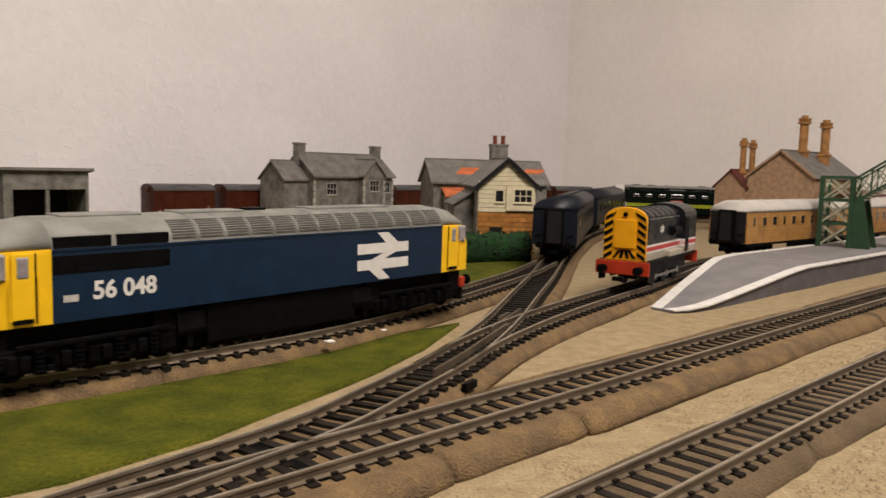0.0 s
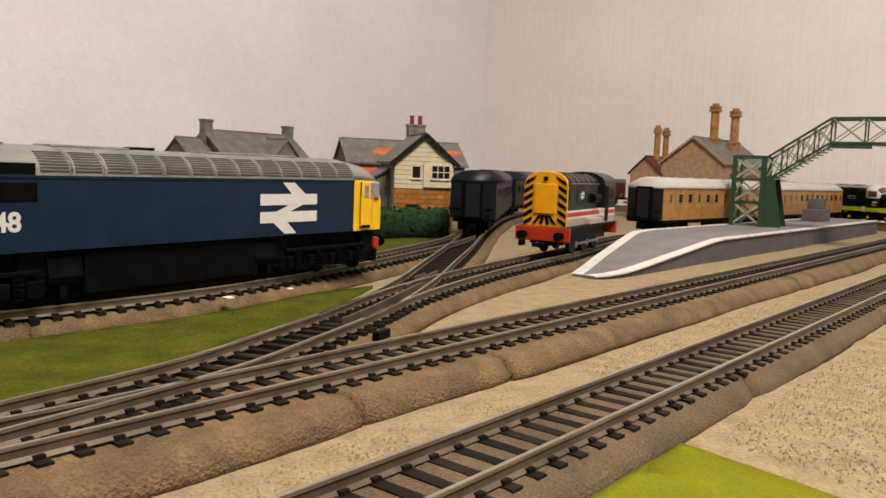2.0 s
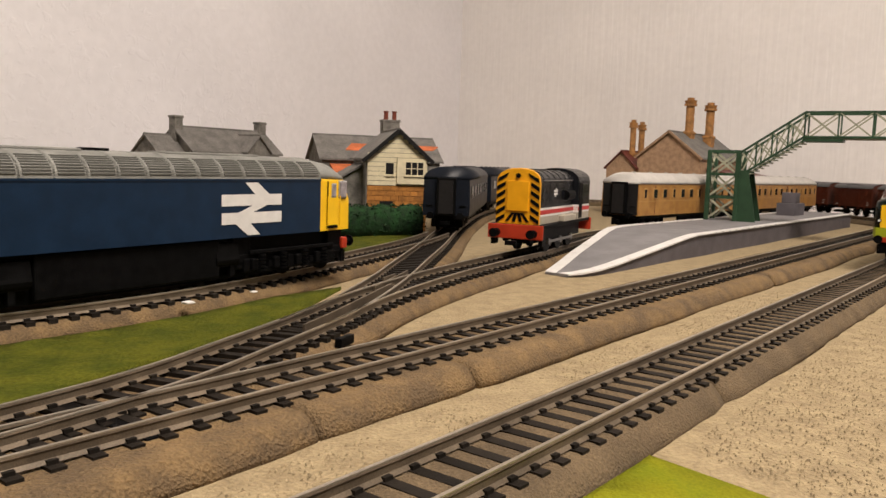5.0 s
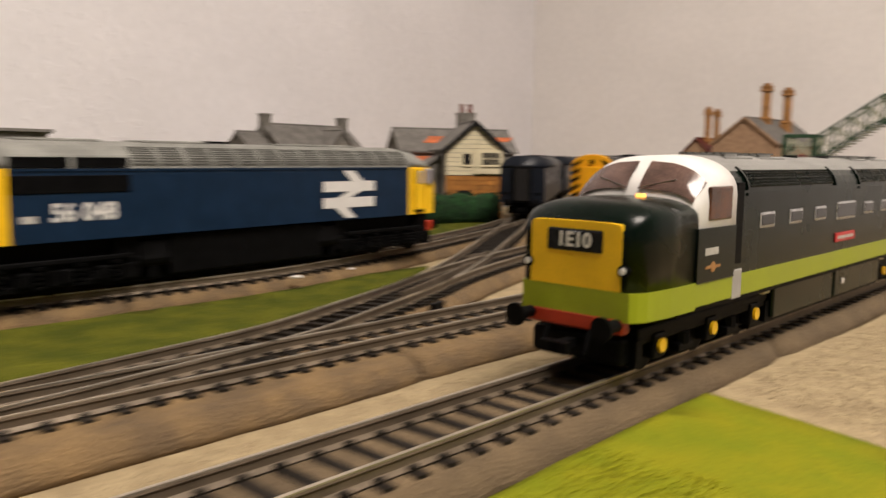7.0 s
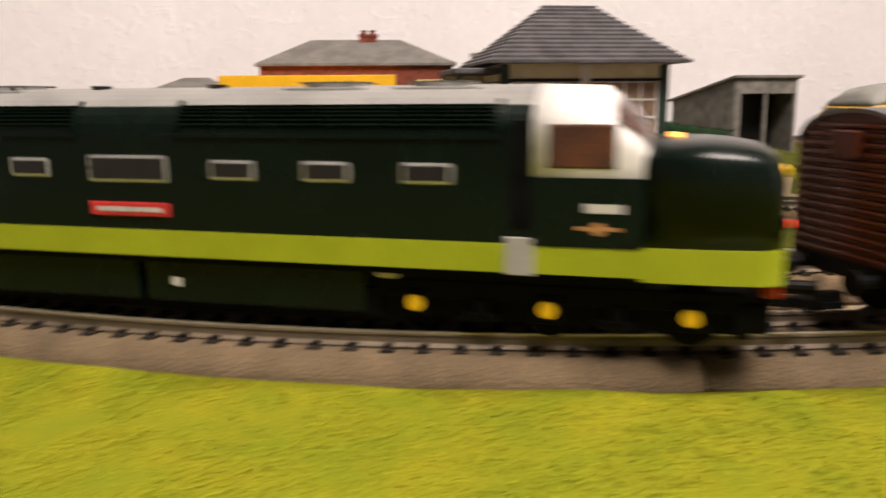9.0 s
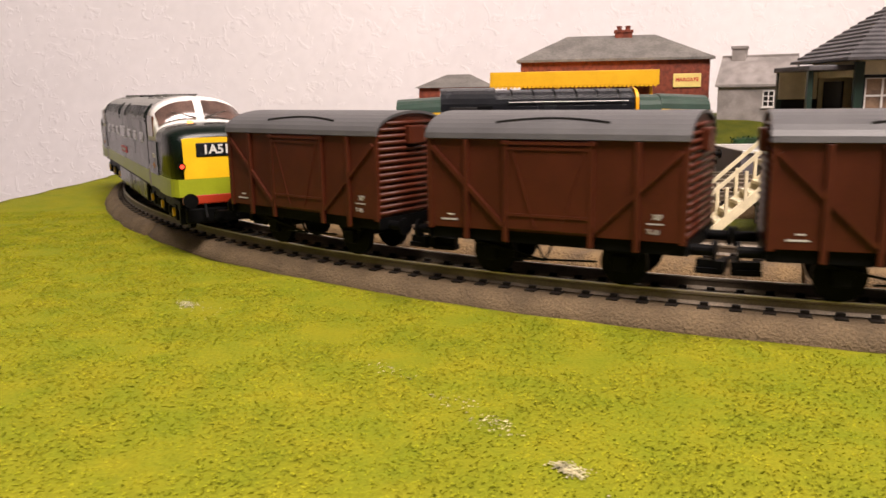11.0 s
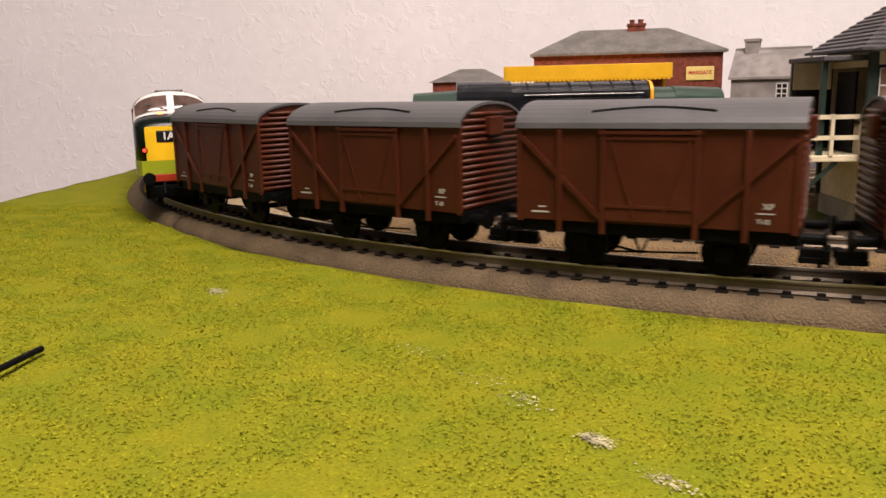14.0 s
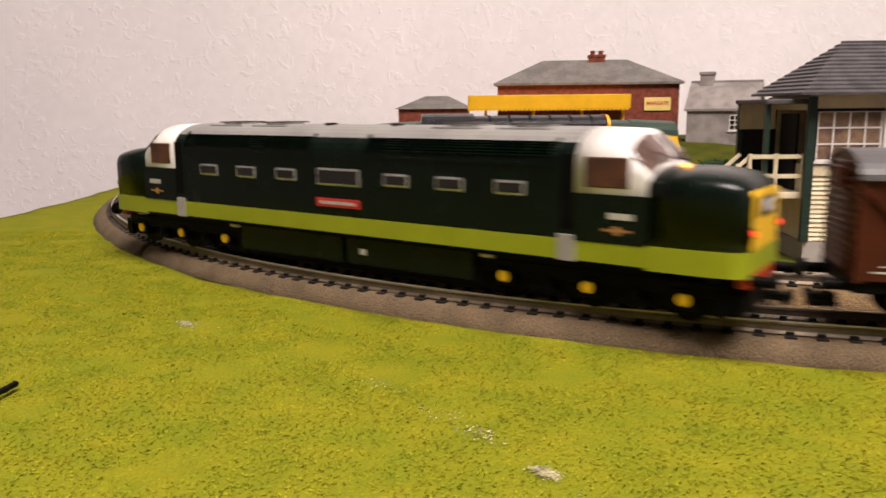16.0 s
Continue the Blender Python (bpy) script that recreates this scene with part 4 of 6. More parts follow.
def coach(name, x, y, z, rz, L, label, side_mat, roof_mat, teak=False, group=""):
    """Bogie coach; its gangway ends stand at both ends."""
    t = thing(name, x, y, z, rz, label, "coach", group)
    w = 1.8
    part("body", prism_x([(-w, 1.25), (w, 1.25), (w + 0.02, 2.0), (w - 0.03, 4.05), (-w + 0.03, 4.05), (-w - 0.02, 2.0)], -L, L), side_mat, t)
    rp = roof_profile(w + 0.02, 4.05, 5.05, 14, 2.0)
    part("roof", loft([[(-L - 0.05, a, 4.0 + (b - 4.0) * 0.75) for a, b in rp], [(-L + 0.6, a, b) for a, b in rp], [(L - 0.6, a, b) for a, b in rp], [(L + 0.05, a, 4.0 + (b - 4.0) * 0.75) for a, b in rp]]) if teak else prism_x(rp, -L - 0.05, L + 0.05), roof_mat, t, smooth=True)
    for sgn in (-1, 1):
        g = part("gangway", box(min(sgn * L, sgn * (L + 0.45)), max(sgn * L, sgn * (L + 0.45)), -0.75, 0.75, 1.3, 4.2, 0.08), "black", t)
        part("gangway_door", box(min(sgn * (L + 0.44), sgn * (L + 0.47)), max(sgn * (L + 0.44), sgn * (L + 0.47)), -0.55, 0.55, 1.45, 4.0), "dark", g)
        part("end_panel", box(min(sgn * (L - 0.02), sgn * (L + 0.04)), max(sgn * (L - 0.02), sgn * (L + 0.04)), -w + 0.1, w - 0.1, 1.3, 4.3), "navy" if not teak else "dark", t)
        buffers(t, sgn * L, sgn, 1.3)
        bogie(t, [sgn * (L - 3.6) - 1.65, sgn * (L - 3.6) + 1.65], 1.25, None)
        for s in (-1, 1):
            part("end_step", box(min(sgn * L, sgn * (L + 0.12)), max(sgn * L, sgn * (L + 0.12)), s * 1.3 - 0.25, s * 1.3 + 0.25, 2.0, 2.08), "black", t)
    for s in (-1, 1):
        if teak:
            n = 13
            for k in range(n):
                xa = -L + 1.2 + k * (2 * L - 2.4) / (n - 1)
                wd = 0.42 if k % 3 else 0.26
                wn = part("window", box(xa - wd, xa + wd, s * w - 0.05, s * w + 0.035, 2.75, 3.65, 0.05), "teakpale", t, "pale varnished window frame")
                part("pane", box(xa - wd + 0.07, xa + wd - 0.07, *sorted((s * (w + 0.01), s * (w + 0.06))), 2.83, 3.58), "smoke", wn)
            for xa in (-L + 3.2, 0.4, L - 3.6):
                part("door_line", box(xa - 0.03, xa + 0.03, s * w - 0.02, s * w + 0.03, 1.4, 3.9), "maroon", t)
            part("waist_beading", box(-L, L, s * w - 0.02, s * w + 0.035, 2.5, 2.56), "teakpale", t)
        else:
            for k in range(7):
                xa = -L + 2.5 + k * (2 * L - 5) / 6
                part("window", box(xa - 0.75, xa + 0.75, s * w - 0.05, s * w + 0.02, 2.6, 3.55, 0.06), "smoke", t)
        part("footboard", box(-L + 0.5, L - 0.5, s * 1.55 - 0.08, s * 1.55 + 0.08, 1.0, 1.12), "black", t)
        part("truss", box(-3.5, 3.5, s * 1.2 - 0.1, s * 1.2 + 0.1, 0.55, 1.0, 0.05), "black", t)
    part("underframe", box(-L, L, -1.4, 1.4, 1.0, 1.26), "black", t)
    for k in range(8):
        part("roof_vent", box(-L + 1.5 + k * (2 * L - 3) / 7 - 0.18, -L + 1.5 + k * (2 * L - 3) / 7 + 0.18, -0.55, -0.3, 4.9, 5.12, 0.03), roof_mat, t)
    return t


def van(name, label):
    """Four-wheeled ventilated goods van with corrugated ends, cross-braced sides and a curved grey roof."""
    t = thing(name, 0, 0, RAIL_TOP, 0, label, "goods van", "brown goods vans")
    L, w = 3.5, 1.58
    part("body", box(-L, L, -w, w, 1.35, 4.05), "bauxite", t)
    rp = roof_profile(w + 0.1, 4.02, 4.78, 16, 2.05)
    ri = roof_profile(w + 0.03, 4.0, 4.69, 16, 2.05)
    roof = part("roof", prism_x(list(rp) + list(reversed(ri)), -L - 0.09, L + 0.09), "vanroof", t, "grey curved roof", smooth=False)
    for s in (-1, 1):
        arc = []
        for k in range(15):
            xs = -1.55 + 3.1 * k / 14
            a = 0.6 + 0.2 * math.cos(xs / 1.55 * 1.5)
            yy, zz = s * (w + 0.1) * math.cos(a) ** 0.976, 4.03 + 0.76 * math.sin(a) ** 0.976
            arc.append([(xs, yy + dy, zz + dz) for dy, dz in ((-0.035, -0.035), (0.035, -0.035), (0.035, 0.035), (-0.035, 0.035))])
        part("rain_strip", loft(arc), "dark", roof, "curved rain strip over the door")
    for sgn in (-1, 1):
        e = part("end", prism_x([(-w, 1.35), (w, 1.35)] + roof_profile(w, 4.0, 4.685, 16, 2.05), *sorted((sgn * L, sgn * (L + 0.02)))), "bauxite", t, "corrugated end")
        ribs = bmesh.new()
        for k in range(13):
            zc = 1.52 + k * 0.205
            add_cyl(ribs, sgn * (L + 0.03), 0, zc, 0.075, 2 * w - 0.12, "y", 8)
        for zc, hw in ((4.19, 1.42), (4.39, 1.12)):
            add_cyl(ribs, sgn * (L + 0.03), 0, zc, 0.07, 2 * hw, "y", 8)
        part("corrugation", ribs, "bauxite", e, smooth=True)
        part("vent_hood", box(*sorted((sgn * L, sgn * (L + 0.26))), -0.36, 0.36, 3.7, 4.3, 0.04), "bauxite", e)
        for s in (-1, 1):
            part("corner_post", box(*sorted((sgn * (L - 0.1), sgn * (L + 0.06))), s * w - 0.06, s * w + 0.04, 1.3, 4.05), "bauxite", t)
        part("headstock", box(*sorted((sgn * L, sgn * (L + 0.08))), -w, w, 1.05, 1.38), "black", t)
        buffers(t, sgn * (L + 0.02), sgn, 1.15, y=1.1)
        bm = bmesh.new()
        add_box(bm, *sorted((sgn * L, sgn * (L + 0.75))), -0.2, 0.2, 0.35, 0.5, 0.02)
        part("coupling", bm, "black", t)
    for s in (-1, 1):
        yo = s * w
        d = part("door", box(-1.12, 1.12, *sorted((yo - s * 0.02, yo + s * 0.07)), 1.42, 3.85, 0.02), "bauxite", t)
        bm = bmesh.new()
        for a, b in (((-1.0, 3.7), (-0.35, 1.55)), ((1.0, 3.7), (0.35, 1.55))):
            beam(bm, (a[0], yo + s * 0.075, a[1]), (b[0], yo + s * 0.075, b[1]), 0.05, 0.05)
        for z in (1.85, 3.75):
            add_box(bm, -1.12, 1.12, *sorted((yo, yo + s * 0.1)), z - 0.04, z + 0.04)
        part("door_brace", bm, "bauxite", d)
        part("door_rail", box(-1.3, 1.3, *sorted((yo, yo + s * 0.12)), 3.86, 3.95), "bauxite", d)
        for xa in (-2.35, -1.18, 1.18, 2.35):
            part("stanchion", box(xa - 0.07, xa + 0.07, *sorted((yo, yo + s * 0.1)), 1.05, 3.98, 0.015), "bauxite", t)
        for q in (-1, 1):
            part("diagonal_brace", beam(bmesh.new(), (q * 3.4, yo + s * 0.04, 3.75), (q * 1.25, yo + s * 0.04, 1.5), 0.09, 0.13), "bauxite", t)
        a, b = (-1, 1) if s < 0 else (1, -1)
        for (p0, p1), z0, z1 in (((a * 2.65, a * 3.15), 1.56, 1.61), ((a * 2.75, a * 2.95), 1.72, 1.76), ((b * 2.6, b * 3.0), 1.8, 1.835)):
            part("lettering_bar", box(*sorted((p0, p1)), *sorted((yo, yo + s * 0.014)), z0, z1), "ink", t, "small white lettering")
        lettering("load_mark", "XP", 0.19, side_pose(b * 2.85, yo + s * 0.016, 2.0, s), t, "ink")
        lettering("tare_mark", "7-10", 0.16, side_pose(b * 2.75, yo + s * 0.016, 1.6, s), t, "ink")
        part("solebar", box(-L, L, *sorted((yo - s * 0.1, yo - s * 0.3)), 1.02, 1.36), "black", t)
        for xw in (-1.85, 1.85):
            part("wheel", cyl(xw, s * 0.8, 0.62, 0.62, 0.18, "y", 22), "black", t)
            part("axlebox", add_box(box(xw - 0.22, xw + 0.22, *sorted((s * 1.02, s * 1.22)), 0.42, 0.85, 0.04), xw - 0.5, xw + 0.5, *sorted((s * 1.05, s * 1.15)), 0.85, 1.02, 0.03), "black", t)
            wg = bmesh.new()
            beam(wg, (xw - 0.5, s * 1.1, 1.02), (xw - 0.18, s * 1.1, 0.45), 0.06, 0.08)
            beam(wg, (xw + 0.5, s * 1.1, 1.02), (xw + 0.18, s * 1.1, 0.45), 0.06, 0.08)
            part("axleguard", wg, "black", t)
        bg = bmesh.new()
        beam(bg, (-1.2, s * 1.12, 0.62), (1.2, s * 1.12, 0.5), 0.05, 0.05)
        beam(bg, (0.0, s * 1.12, 1.05), (0.25, s * 1.12, 0.5), 0.05, 0.05)
        beam(bg, (0.5, s * 1.12, 1.05), (0.25, s * 1.12, 0.5), 0.05, 0.05)
        beam(bg, (0.25, s * 1.2, 0.55), (2.3, s * 1.25, 0.95), 0.04, 0.06)
        part("brake_lever", bg, "black", t)
    part("floor_frame", box(-L, L, -0.9, 0.9, 1.0, 1.36), "black", t)
    for xw in (-1.85, 1.85):
        part("axle", cyl(xw, 0, 0.62, 0.1, 1.6, "y", 8), "black", t)
    stretch(t, 1.36, 0.92)
    return t


def deltic(name, label):
    """Long two-tone green diesel: rounded nose bonnets, white wrap-round cab windows, lime band along the bottom."""
    t = thing(name, 0, 0, RAIL_TOP, 0, label, "locomotive")
    L, w = 13.25, 1.72
    xc = L - 2.5                                   # nose joins the cab here
    xd = xc - 2.05                                   # cab ends here

    def sec(wd, z0, zs, zt, n=12, p=2.6):
        return [(-wd, z0), (wd, z0)] + roof_profile(wd, zs, zt, n, p)

    part("body", prism_x(sec(w, 1.6, 3.65, 4.62, 16, 2.25), -xd, xd), "dkgreen", t, "dark green body", smooth=False)
    rp = [(a, b + 0.02) for a, b in roof_profile(w, 3.65, 4.62, 16, 2.25)][3:14]
    part("roof", prism_x([(a, b) for a, b in rp] + [(a, b - 0.12) for a, b in reversed(rp)], -xd, xd), "roofgrey", t, "grey roof with fan grilles", smooth=False)
    for s in (-1, 1):
        part("lime_band", box(-xc - 0.05, xc + 0.05, *sorted((s * (w - 0.06), s * (w + 0.015))), 1.05, 1.62), "lime", t, "lime green lower band")
        part("skirt", box(-xc, xc, *sorted((s * (w - 0.3), s * (w - 0.08))), 0.9, 1.1), "black", t)
    for sgn in (-1, 1):
        # nose bonnet
        secs = []
        for k, (dx, sw, dz) in enumerate(((0, 1.0, 0), (1.2, 0.99, 0), (1.65, 0.97, -0.04), (2.1, 0.935, -0.12), (2.34, 0.87, -0.28), (2.46, 0.8, -0.45), (2.5, 0.76, -0.55))):
            secs.append([(sgn * (xc + dx), a, b) for a, b in sec(w * sw, 1.6, 3.05 + dz * 0.6, 3.62 + dz, 14, 2.9)])
        nose = part("nose", loft(secs), "dkgreen", t, "rounded dark green nose", smooth=True)
        lb = []
        for dx, sw in ((0, 1.0), (1.2, 0.995), (1.65, 0.98), (2.1, 0.95), (2.34, 0.89), (2.51, 0.82)):
            ww = w * sw + 0.015
            lb.append([(sgn * (xc + dx), -ww, 0.98), (sgn * (xc + dx), ww, 0.98), (sgn * (xc + dx), ww, 1.63), (sgn * (xc + dx), -ww, 1.63)])
        part("nose_lime_band", loft(lb), "lime", nose, "lime green band round the nose")
        yp = part("warning_panel", loft([[(sgn * (L + 0.015), a, b) for a, b in [(-1.2, 1.63), (1.2, 1.63)] + roof_profile(1.2, 2.98, 3.12, 10, 5)], [(sgn * (L - 0.1), a, b) for a, b in [(-1.24, 1.63), (1.24, 1.63)] + roof_profile(1.24, 3.0, 3.14, 10, 5)]]), "yellow", nose, "yellow nose warning panel")
        part("headcode_box", box(*sorted((sgn * (L - 0.05), sgn * (L + 0.05))), -0.74, 0.74, 2.42, 2.94, 0.05), "blackgloss", nose, "black headcode box")
        lettering("headcode", "1A51" if sgn < 0 else "1E10", 0.46, pose(sgn * (L + 0.056) * CM, 0, 2.68 * CM, 90, 0, 90 * sgn), nose, "white", label="white headcode characters")
        for s in (-1, 1):
            part("nose_lamp", cyl(sgn * (L - 0.02), s * 1.27, 2.1, 0.14, 0.14, "x", 12), "black", nose)
            part("marker_lamp", cyl(sgn * (L + 0.03), s * 1.27, 2.1, 0.08, 0.12, "x", 10), "white" if sgn > 0 else "lampred", nose)
        # cab: white surround with glazing
        z1, z2 = 3.0, 4.62
        ca = [(sgn * xd, a, b) for a, b in sec(w + 0.01, 1.85, 3.66, 4.64, 16, 2.25)]
        cb = [(sgn * (xc - 0.75), a, b) for a, b in sec(w + 0.01, 1.85, 3.62, 4.6, 16, 2.25)]
        cc = [(sgn * (xc - 0.1), a, b) for a, b in sec(w * 0.985, 1.85, 3.35, 4.0, 16, 2.3)]
        cd = [(sgn * (xc + 0.1), a, b) for a, b in sec(w * 0.96, 1.85, 3.1, 3.6, 16, 2.6)]
        cab = part("cab", loft([ca, cb, cc, cd]), "white", t, "white cab window surround", smooth=True)
        for s in (-1, 1):
            part("cab_lower_side", box(*sorted((sgn * (xd - 0.01), sgn * (xc + 0.02))), *sorted((s * (w - 0.05), s * (w + 0.03))), 1.6, 2.9), "dkgreen", t)
            part("cab_side_window", box(*sorted((sgn * (xd + 0.28), sgn * (xc - 0.5))), *sorted((s * (w - 0.06), s * (w + 0.035))), 3.06, 3.88, 0.05), "cabpane", cab, "tinted cab side window")
            # no real recess: its shade is a black panel flush with the side
            part("cab_door_recess", box(*sorted((sgn * (xd - 0.42), sgn * (xd - 0.02))), *sorted((s * (w - 0.1), s * (w + 0.012))), 1.9, 3.95), "black", t, "flush black panel for the shade in the cab door recess")
            # curved half windscreens following the skin of the white surround
            idx = list(range(4, 10)) if s > 0 else list(range(16, 10, -1))
            rows_ = []
            for u in (0.2, 0.4, 0.6, 0.8, 0.9):
                ring = []
                for n_, i_ in enumerate(idx):
                    if u < 0.75:
                        p0, p1, f = Vector(cb[i_]), Vector(cc[i_]), u / 0.75
                    else:
                        p0, p1, f = Vector(cc[i_]), Vector(cd[i_]), (u - 0.75) / 0.25
                    p = p0 + (p1 - p0) * f
                    if n_ == len(idx) - 1:
                        p.y = s * 0.14
                    ring.append(p + Vector((sgn * 0.045, s * 0.02, 0.04)))
                rows_.append(ring)
            sc = bmesh.new()
            for r0_, r1_ in zip(rows_, rows_[1:]):
                for k in range(len(idx) - 1):
                    sc.faces.new([sc.verts.new(v) for v in (r0_[k], r0_[k + 1], r1_[k + 1], r1_[k])])
            bmesh.ops.remove_doubles(sc, verts=sc.verts, dist=0.002)
            part("windscreen", sc, "screenpane", cab, "curved tinted windscreen with pale reflection in its colour", smooth=True)
            q0, q1 = [tuple(v) for v in rows_[-1]], [tuple(v) for v in rows_[0]]
            wp = bmesh.new()
            beam(wp, (q0[5][0] + sgn * 0.04, q0[5][1], q0[5][2] + 0.02), (q1[3][0] * 0.4 + q0[3][0] * 0.6 + sgn * 0.05, q1[3][1], q1[3][2] * 0.4 + q0[3][2] * 0.6 + 0.06), 0.025)
            part("wiper", wp, "steel", cab)
            part("number_bar", box(*sorted((sgn * (xc - 0.35), sgn * (xc - 1.05))), *sorted((s * (w + 0.03), s * (w + 0.042))), 2.25, 2.42), "ink", t, "small pale number")
            crest = bmesh.new()
            add_cyl(crest, sgn * (xc - 0.8), s * (w + 0.035), 1.95, 0.13, 0.02, "y", 14)
            add_box(crest, sgn * (xc - 0.8) - 0.4, sgn * (xc - 0.8) + 0.4, *sorted((s * (w + 0.02), s * (w + 0.042))), 1.92, 1.99)
            part("crest", crest, "terracotta", t, "gold and red crest transfer")
            part("cab_step", box(*sorted((sgn * (xd - 0.5), sgn * (xd + 0.05))), *sorted((s * (w - 0.1), s * (w + 0.03))), 1.0, 1.75, 0.02), "concrete", t, "pale recessed footsteps")
        part("cab_lamp", cyl(sgn * (xc + 0.55), 0.5, 3.64, 0.12, 0.1, "z", 12), "cabglow", t, "glowing amber light")
        part("cab_interior", box(*sorted((sgn * (xd + 0.5), sgn * (xc - 0.35))), -1.2, 1.2, 3.1, 3.5), "curtain", cab)
        part("buffer_beam", box(*sorted((sgn * (L - 0.3), sgn * (L + 0.02))), -1.3, 1.3, 0.68, 1.05, 0.05), "red", t, "red buffer beam")
        part("bogie_fairing", box(*sorted((sgn * (L - 0.9), sgn * (L - 0.1))), -1.2, 1.2, 0.35, 0.95, 0.08), "black", t)
        buffers(t, sgn * L, sgn, 0.9, "black")
        hose = bmesh.new()
        for y in (-0.6, 0.55):
            beam(hose, (sgn * (L + 0.1), y, 0.7), (sgn * (L + 0.3), y, 0.2), 0.09)
        part("brake_hose", hose, "black", t)
        bogie(t, [sgn * 9.0 - 2.7, sgn * 9.0, sgn * 9.0 + 2.7], 1.38, "yellow")
    for s in (-1, 1):
        # body-side windows and louvred roof side panels
        for xa, hw, hh in ((-6.65, 0.52, 0.22), (-4.55, 0.52, 0.22), (-2.48, 0.52, 0.22), (0.0, 0.98, 0.3), (2.48, 0.52, 0.22), (4.55, 0.52, 0.22), (6.65, 0.52, 0.22)):
            wn = part("window", box(xa - hw, xa + hw, *sorted((s * (w - 0.05), s * (w + 0.03))), 2.93 - hh, 2.93 + hh, 0.06), "alloy", t, "bright framed body-side window")
            part("pane", box(xa - hw + 0.07, xa + hw - 0.07, *sorted((s * w, s * (w + 0.04))), 2.93 - hh + 0.07, 2.93 + hh - 0.07, 0.03), "smoke", wn)
        part("nameplate", box(-0.98, 0.98, *sorted((s * w, s * (w + 0.045))), 1.91, 2.21, 0.02), "redstripe", t, "red nameplate")
        part("nameplate_text", box(-0.8, 0.8, *sorted((s * w, s * (w + 0.052))), 2.01, 2.11), "ink", t)
        for xa, xb in ((-8.0, -1.3), (1.3, 8.0)):
            def on_skin(a, out=0.0):
                c_, s_ = math.cos(a), math.sin(a)
                return s * (w + out) * c_ ** 0.889, 3.65 + (0.97 + out) * s_ ** 0.889

            lo = bmesh.new()
            for k in range(6):
                a = 0.14 + 0.085 * k
                (y0_, z0_), (y1_, z1_), (y2_, z2_) = on_skin(a), on_skin(a + 0.03, 0.05), on_skin(a + 0.07)
                add_loft(lo, [[(x_, y0_, z0_), (x_, y1_, z1_), (x_, y2_, z2_)] for x_ in (xa, xb)])
            part("roof_side_louvre", lo, "dkgreen", t, "fine horizontal louvres")
            for x_ in (xa - 0.12, xb + 0.02):
                rim = [[(x_ + e_, *on_skin(a, o_)) for a, o_ in [(0.08 + 0.07 * k, 0.055) for k in range(10)] + [(0.71 - 0.07 * k, -0.02) for k in range(10)]] for e_ in (0, 0.1)]
                part("louvre_frame", loft(rim), "dkgreen", t)
            part("gutter", box(xa - 0.1, xb + 0.1, *sorted((s * (w - 0.02), s * (w + 0.04))), 3.6, 3.68), "dkgreen", t)
        for xa in (-5.25, 0.1):
            part("fuel_tank", box(xa, xa + 5.15, *sorted((s * 1.05, s * 1.5)), 0.38, 1.35, 0.07), "dkgreen", t, "dark green underframe tank")
        part("tank_gauge", box(-1.0, -0.75, *sorted((s * 1.5, s * 1.54)), 0.75, 0.95, 0.02), "white", t)
        part("tank_edge", box(-5.25, 5.25, *sorted((s * 1.48, s * 1.55)), 1.3, 1.36), "dkgreen", t)
        for xa in (-5.7, 5.7):
            part("pale_valve_box", box(xa - 0.22, xa + 0.22, *sorted((s * 1.2, s * 1.48)), 0.75, 1.2, 0.05), "cream", t, "small cream equipment box")
    for xa in (-6.6, -4.2, 4.2, 6.6):
        part("roof_fan", add_box(cyl(xa, 0, 4.6, 0.7, 0.16, "z", 24), xa - 0.9, xa + 0.9, -0.85, 0.85, 4.5, 4.6, 0.03), "roofgrey", t)
        sl = bmesh.new()
        for k in range(7):
            add_box(sl, xa - 0.62, xa + 0.62, -0.66 + k * 0.2, -0.6 + k * 0.2, 4.67, 4.72)
        part("fan_grille", sl, "grille", t)
    for xa in (-1.5, 1.5):
        part("exhaust_port", cyl(xa, 0.35, 4.64, 0.22, 0.1, "z", 14), "dark", t)
    part("underframe", box(-xc, xc, -1.3, 1.3, 0.95, 2.1), "black", t)
    # added black block: stands in for the shade under the tanks
    part("underframe_tray", box(-6.2, 6.2, -1.2, 1.2, 0.14, 0.9, 0.05), "black", t)
    for o in t.children:
        if not o.name.startswith(("bogie", "fuel_tank", "tank", "underframe")):
            o.location.z += 0.4 * CM
    return t


# ---- stock standing on the sidings ----
big_diesel("blue_diesel_locomotive", -7.85, 33.78, 50.85, "large blue diesel locomotive with yellow cabs and grey roof", "56 048")
shunt = shunter("shunting_locomotive", 13.75, 53.7, RAIL_TOP, 58.5, "black shunter with amber striped end and red stripe, on the siding")
copy_thing(shunt, pose(*[v * CM for v in ne(37.2, -19.0)], RAIL_TOP * CM, 0, 0, 232))
coach("dark_coach", 11.4, 76.2, RAIL_TOP, 77.0, 12.9, "dark navy gangwayed coach on the siding", "navy", "navy", group="dark coaches")
coach("dark_coach", 19.2, 102.4, RAIL_TOP, 71.0, 12.9, "dark navy gangwayed coach coupled behind", "navy", "navy", group="dark coaches")
for tx, ty in ((34.4, 79.6), (54.2, 97.8)):
    coach("teak_coach", tx, ty, RAIL_TOP, 42.6, 12.9, "varnished teak coach with white roof beside the platform", "teak", "coachroof", teak=True, group="teak coaches")


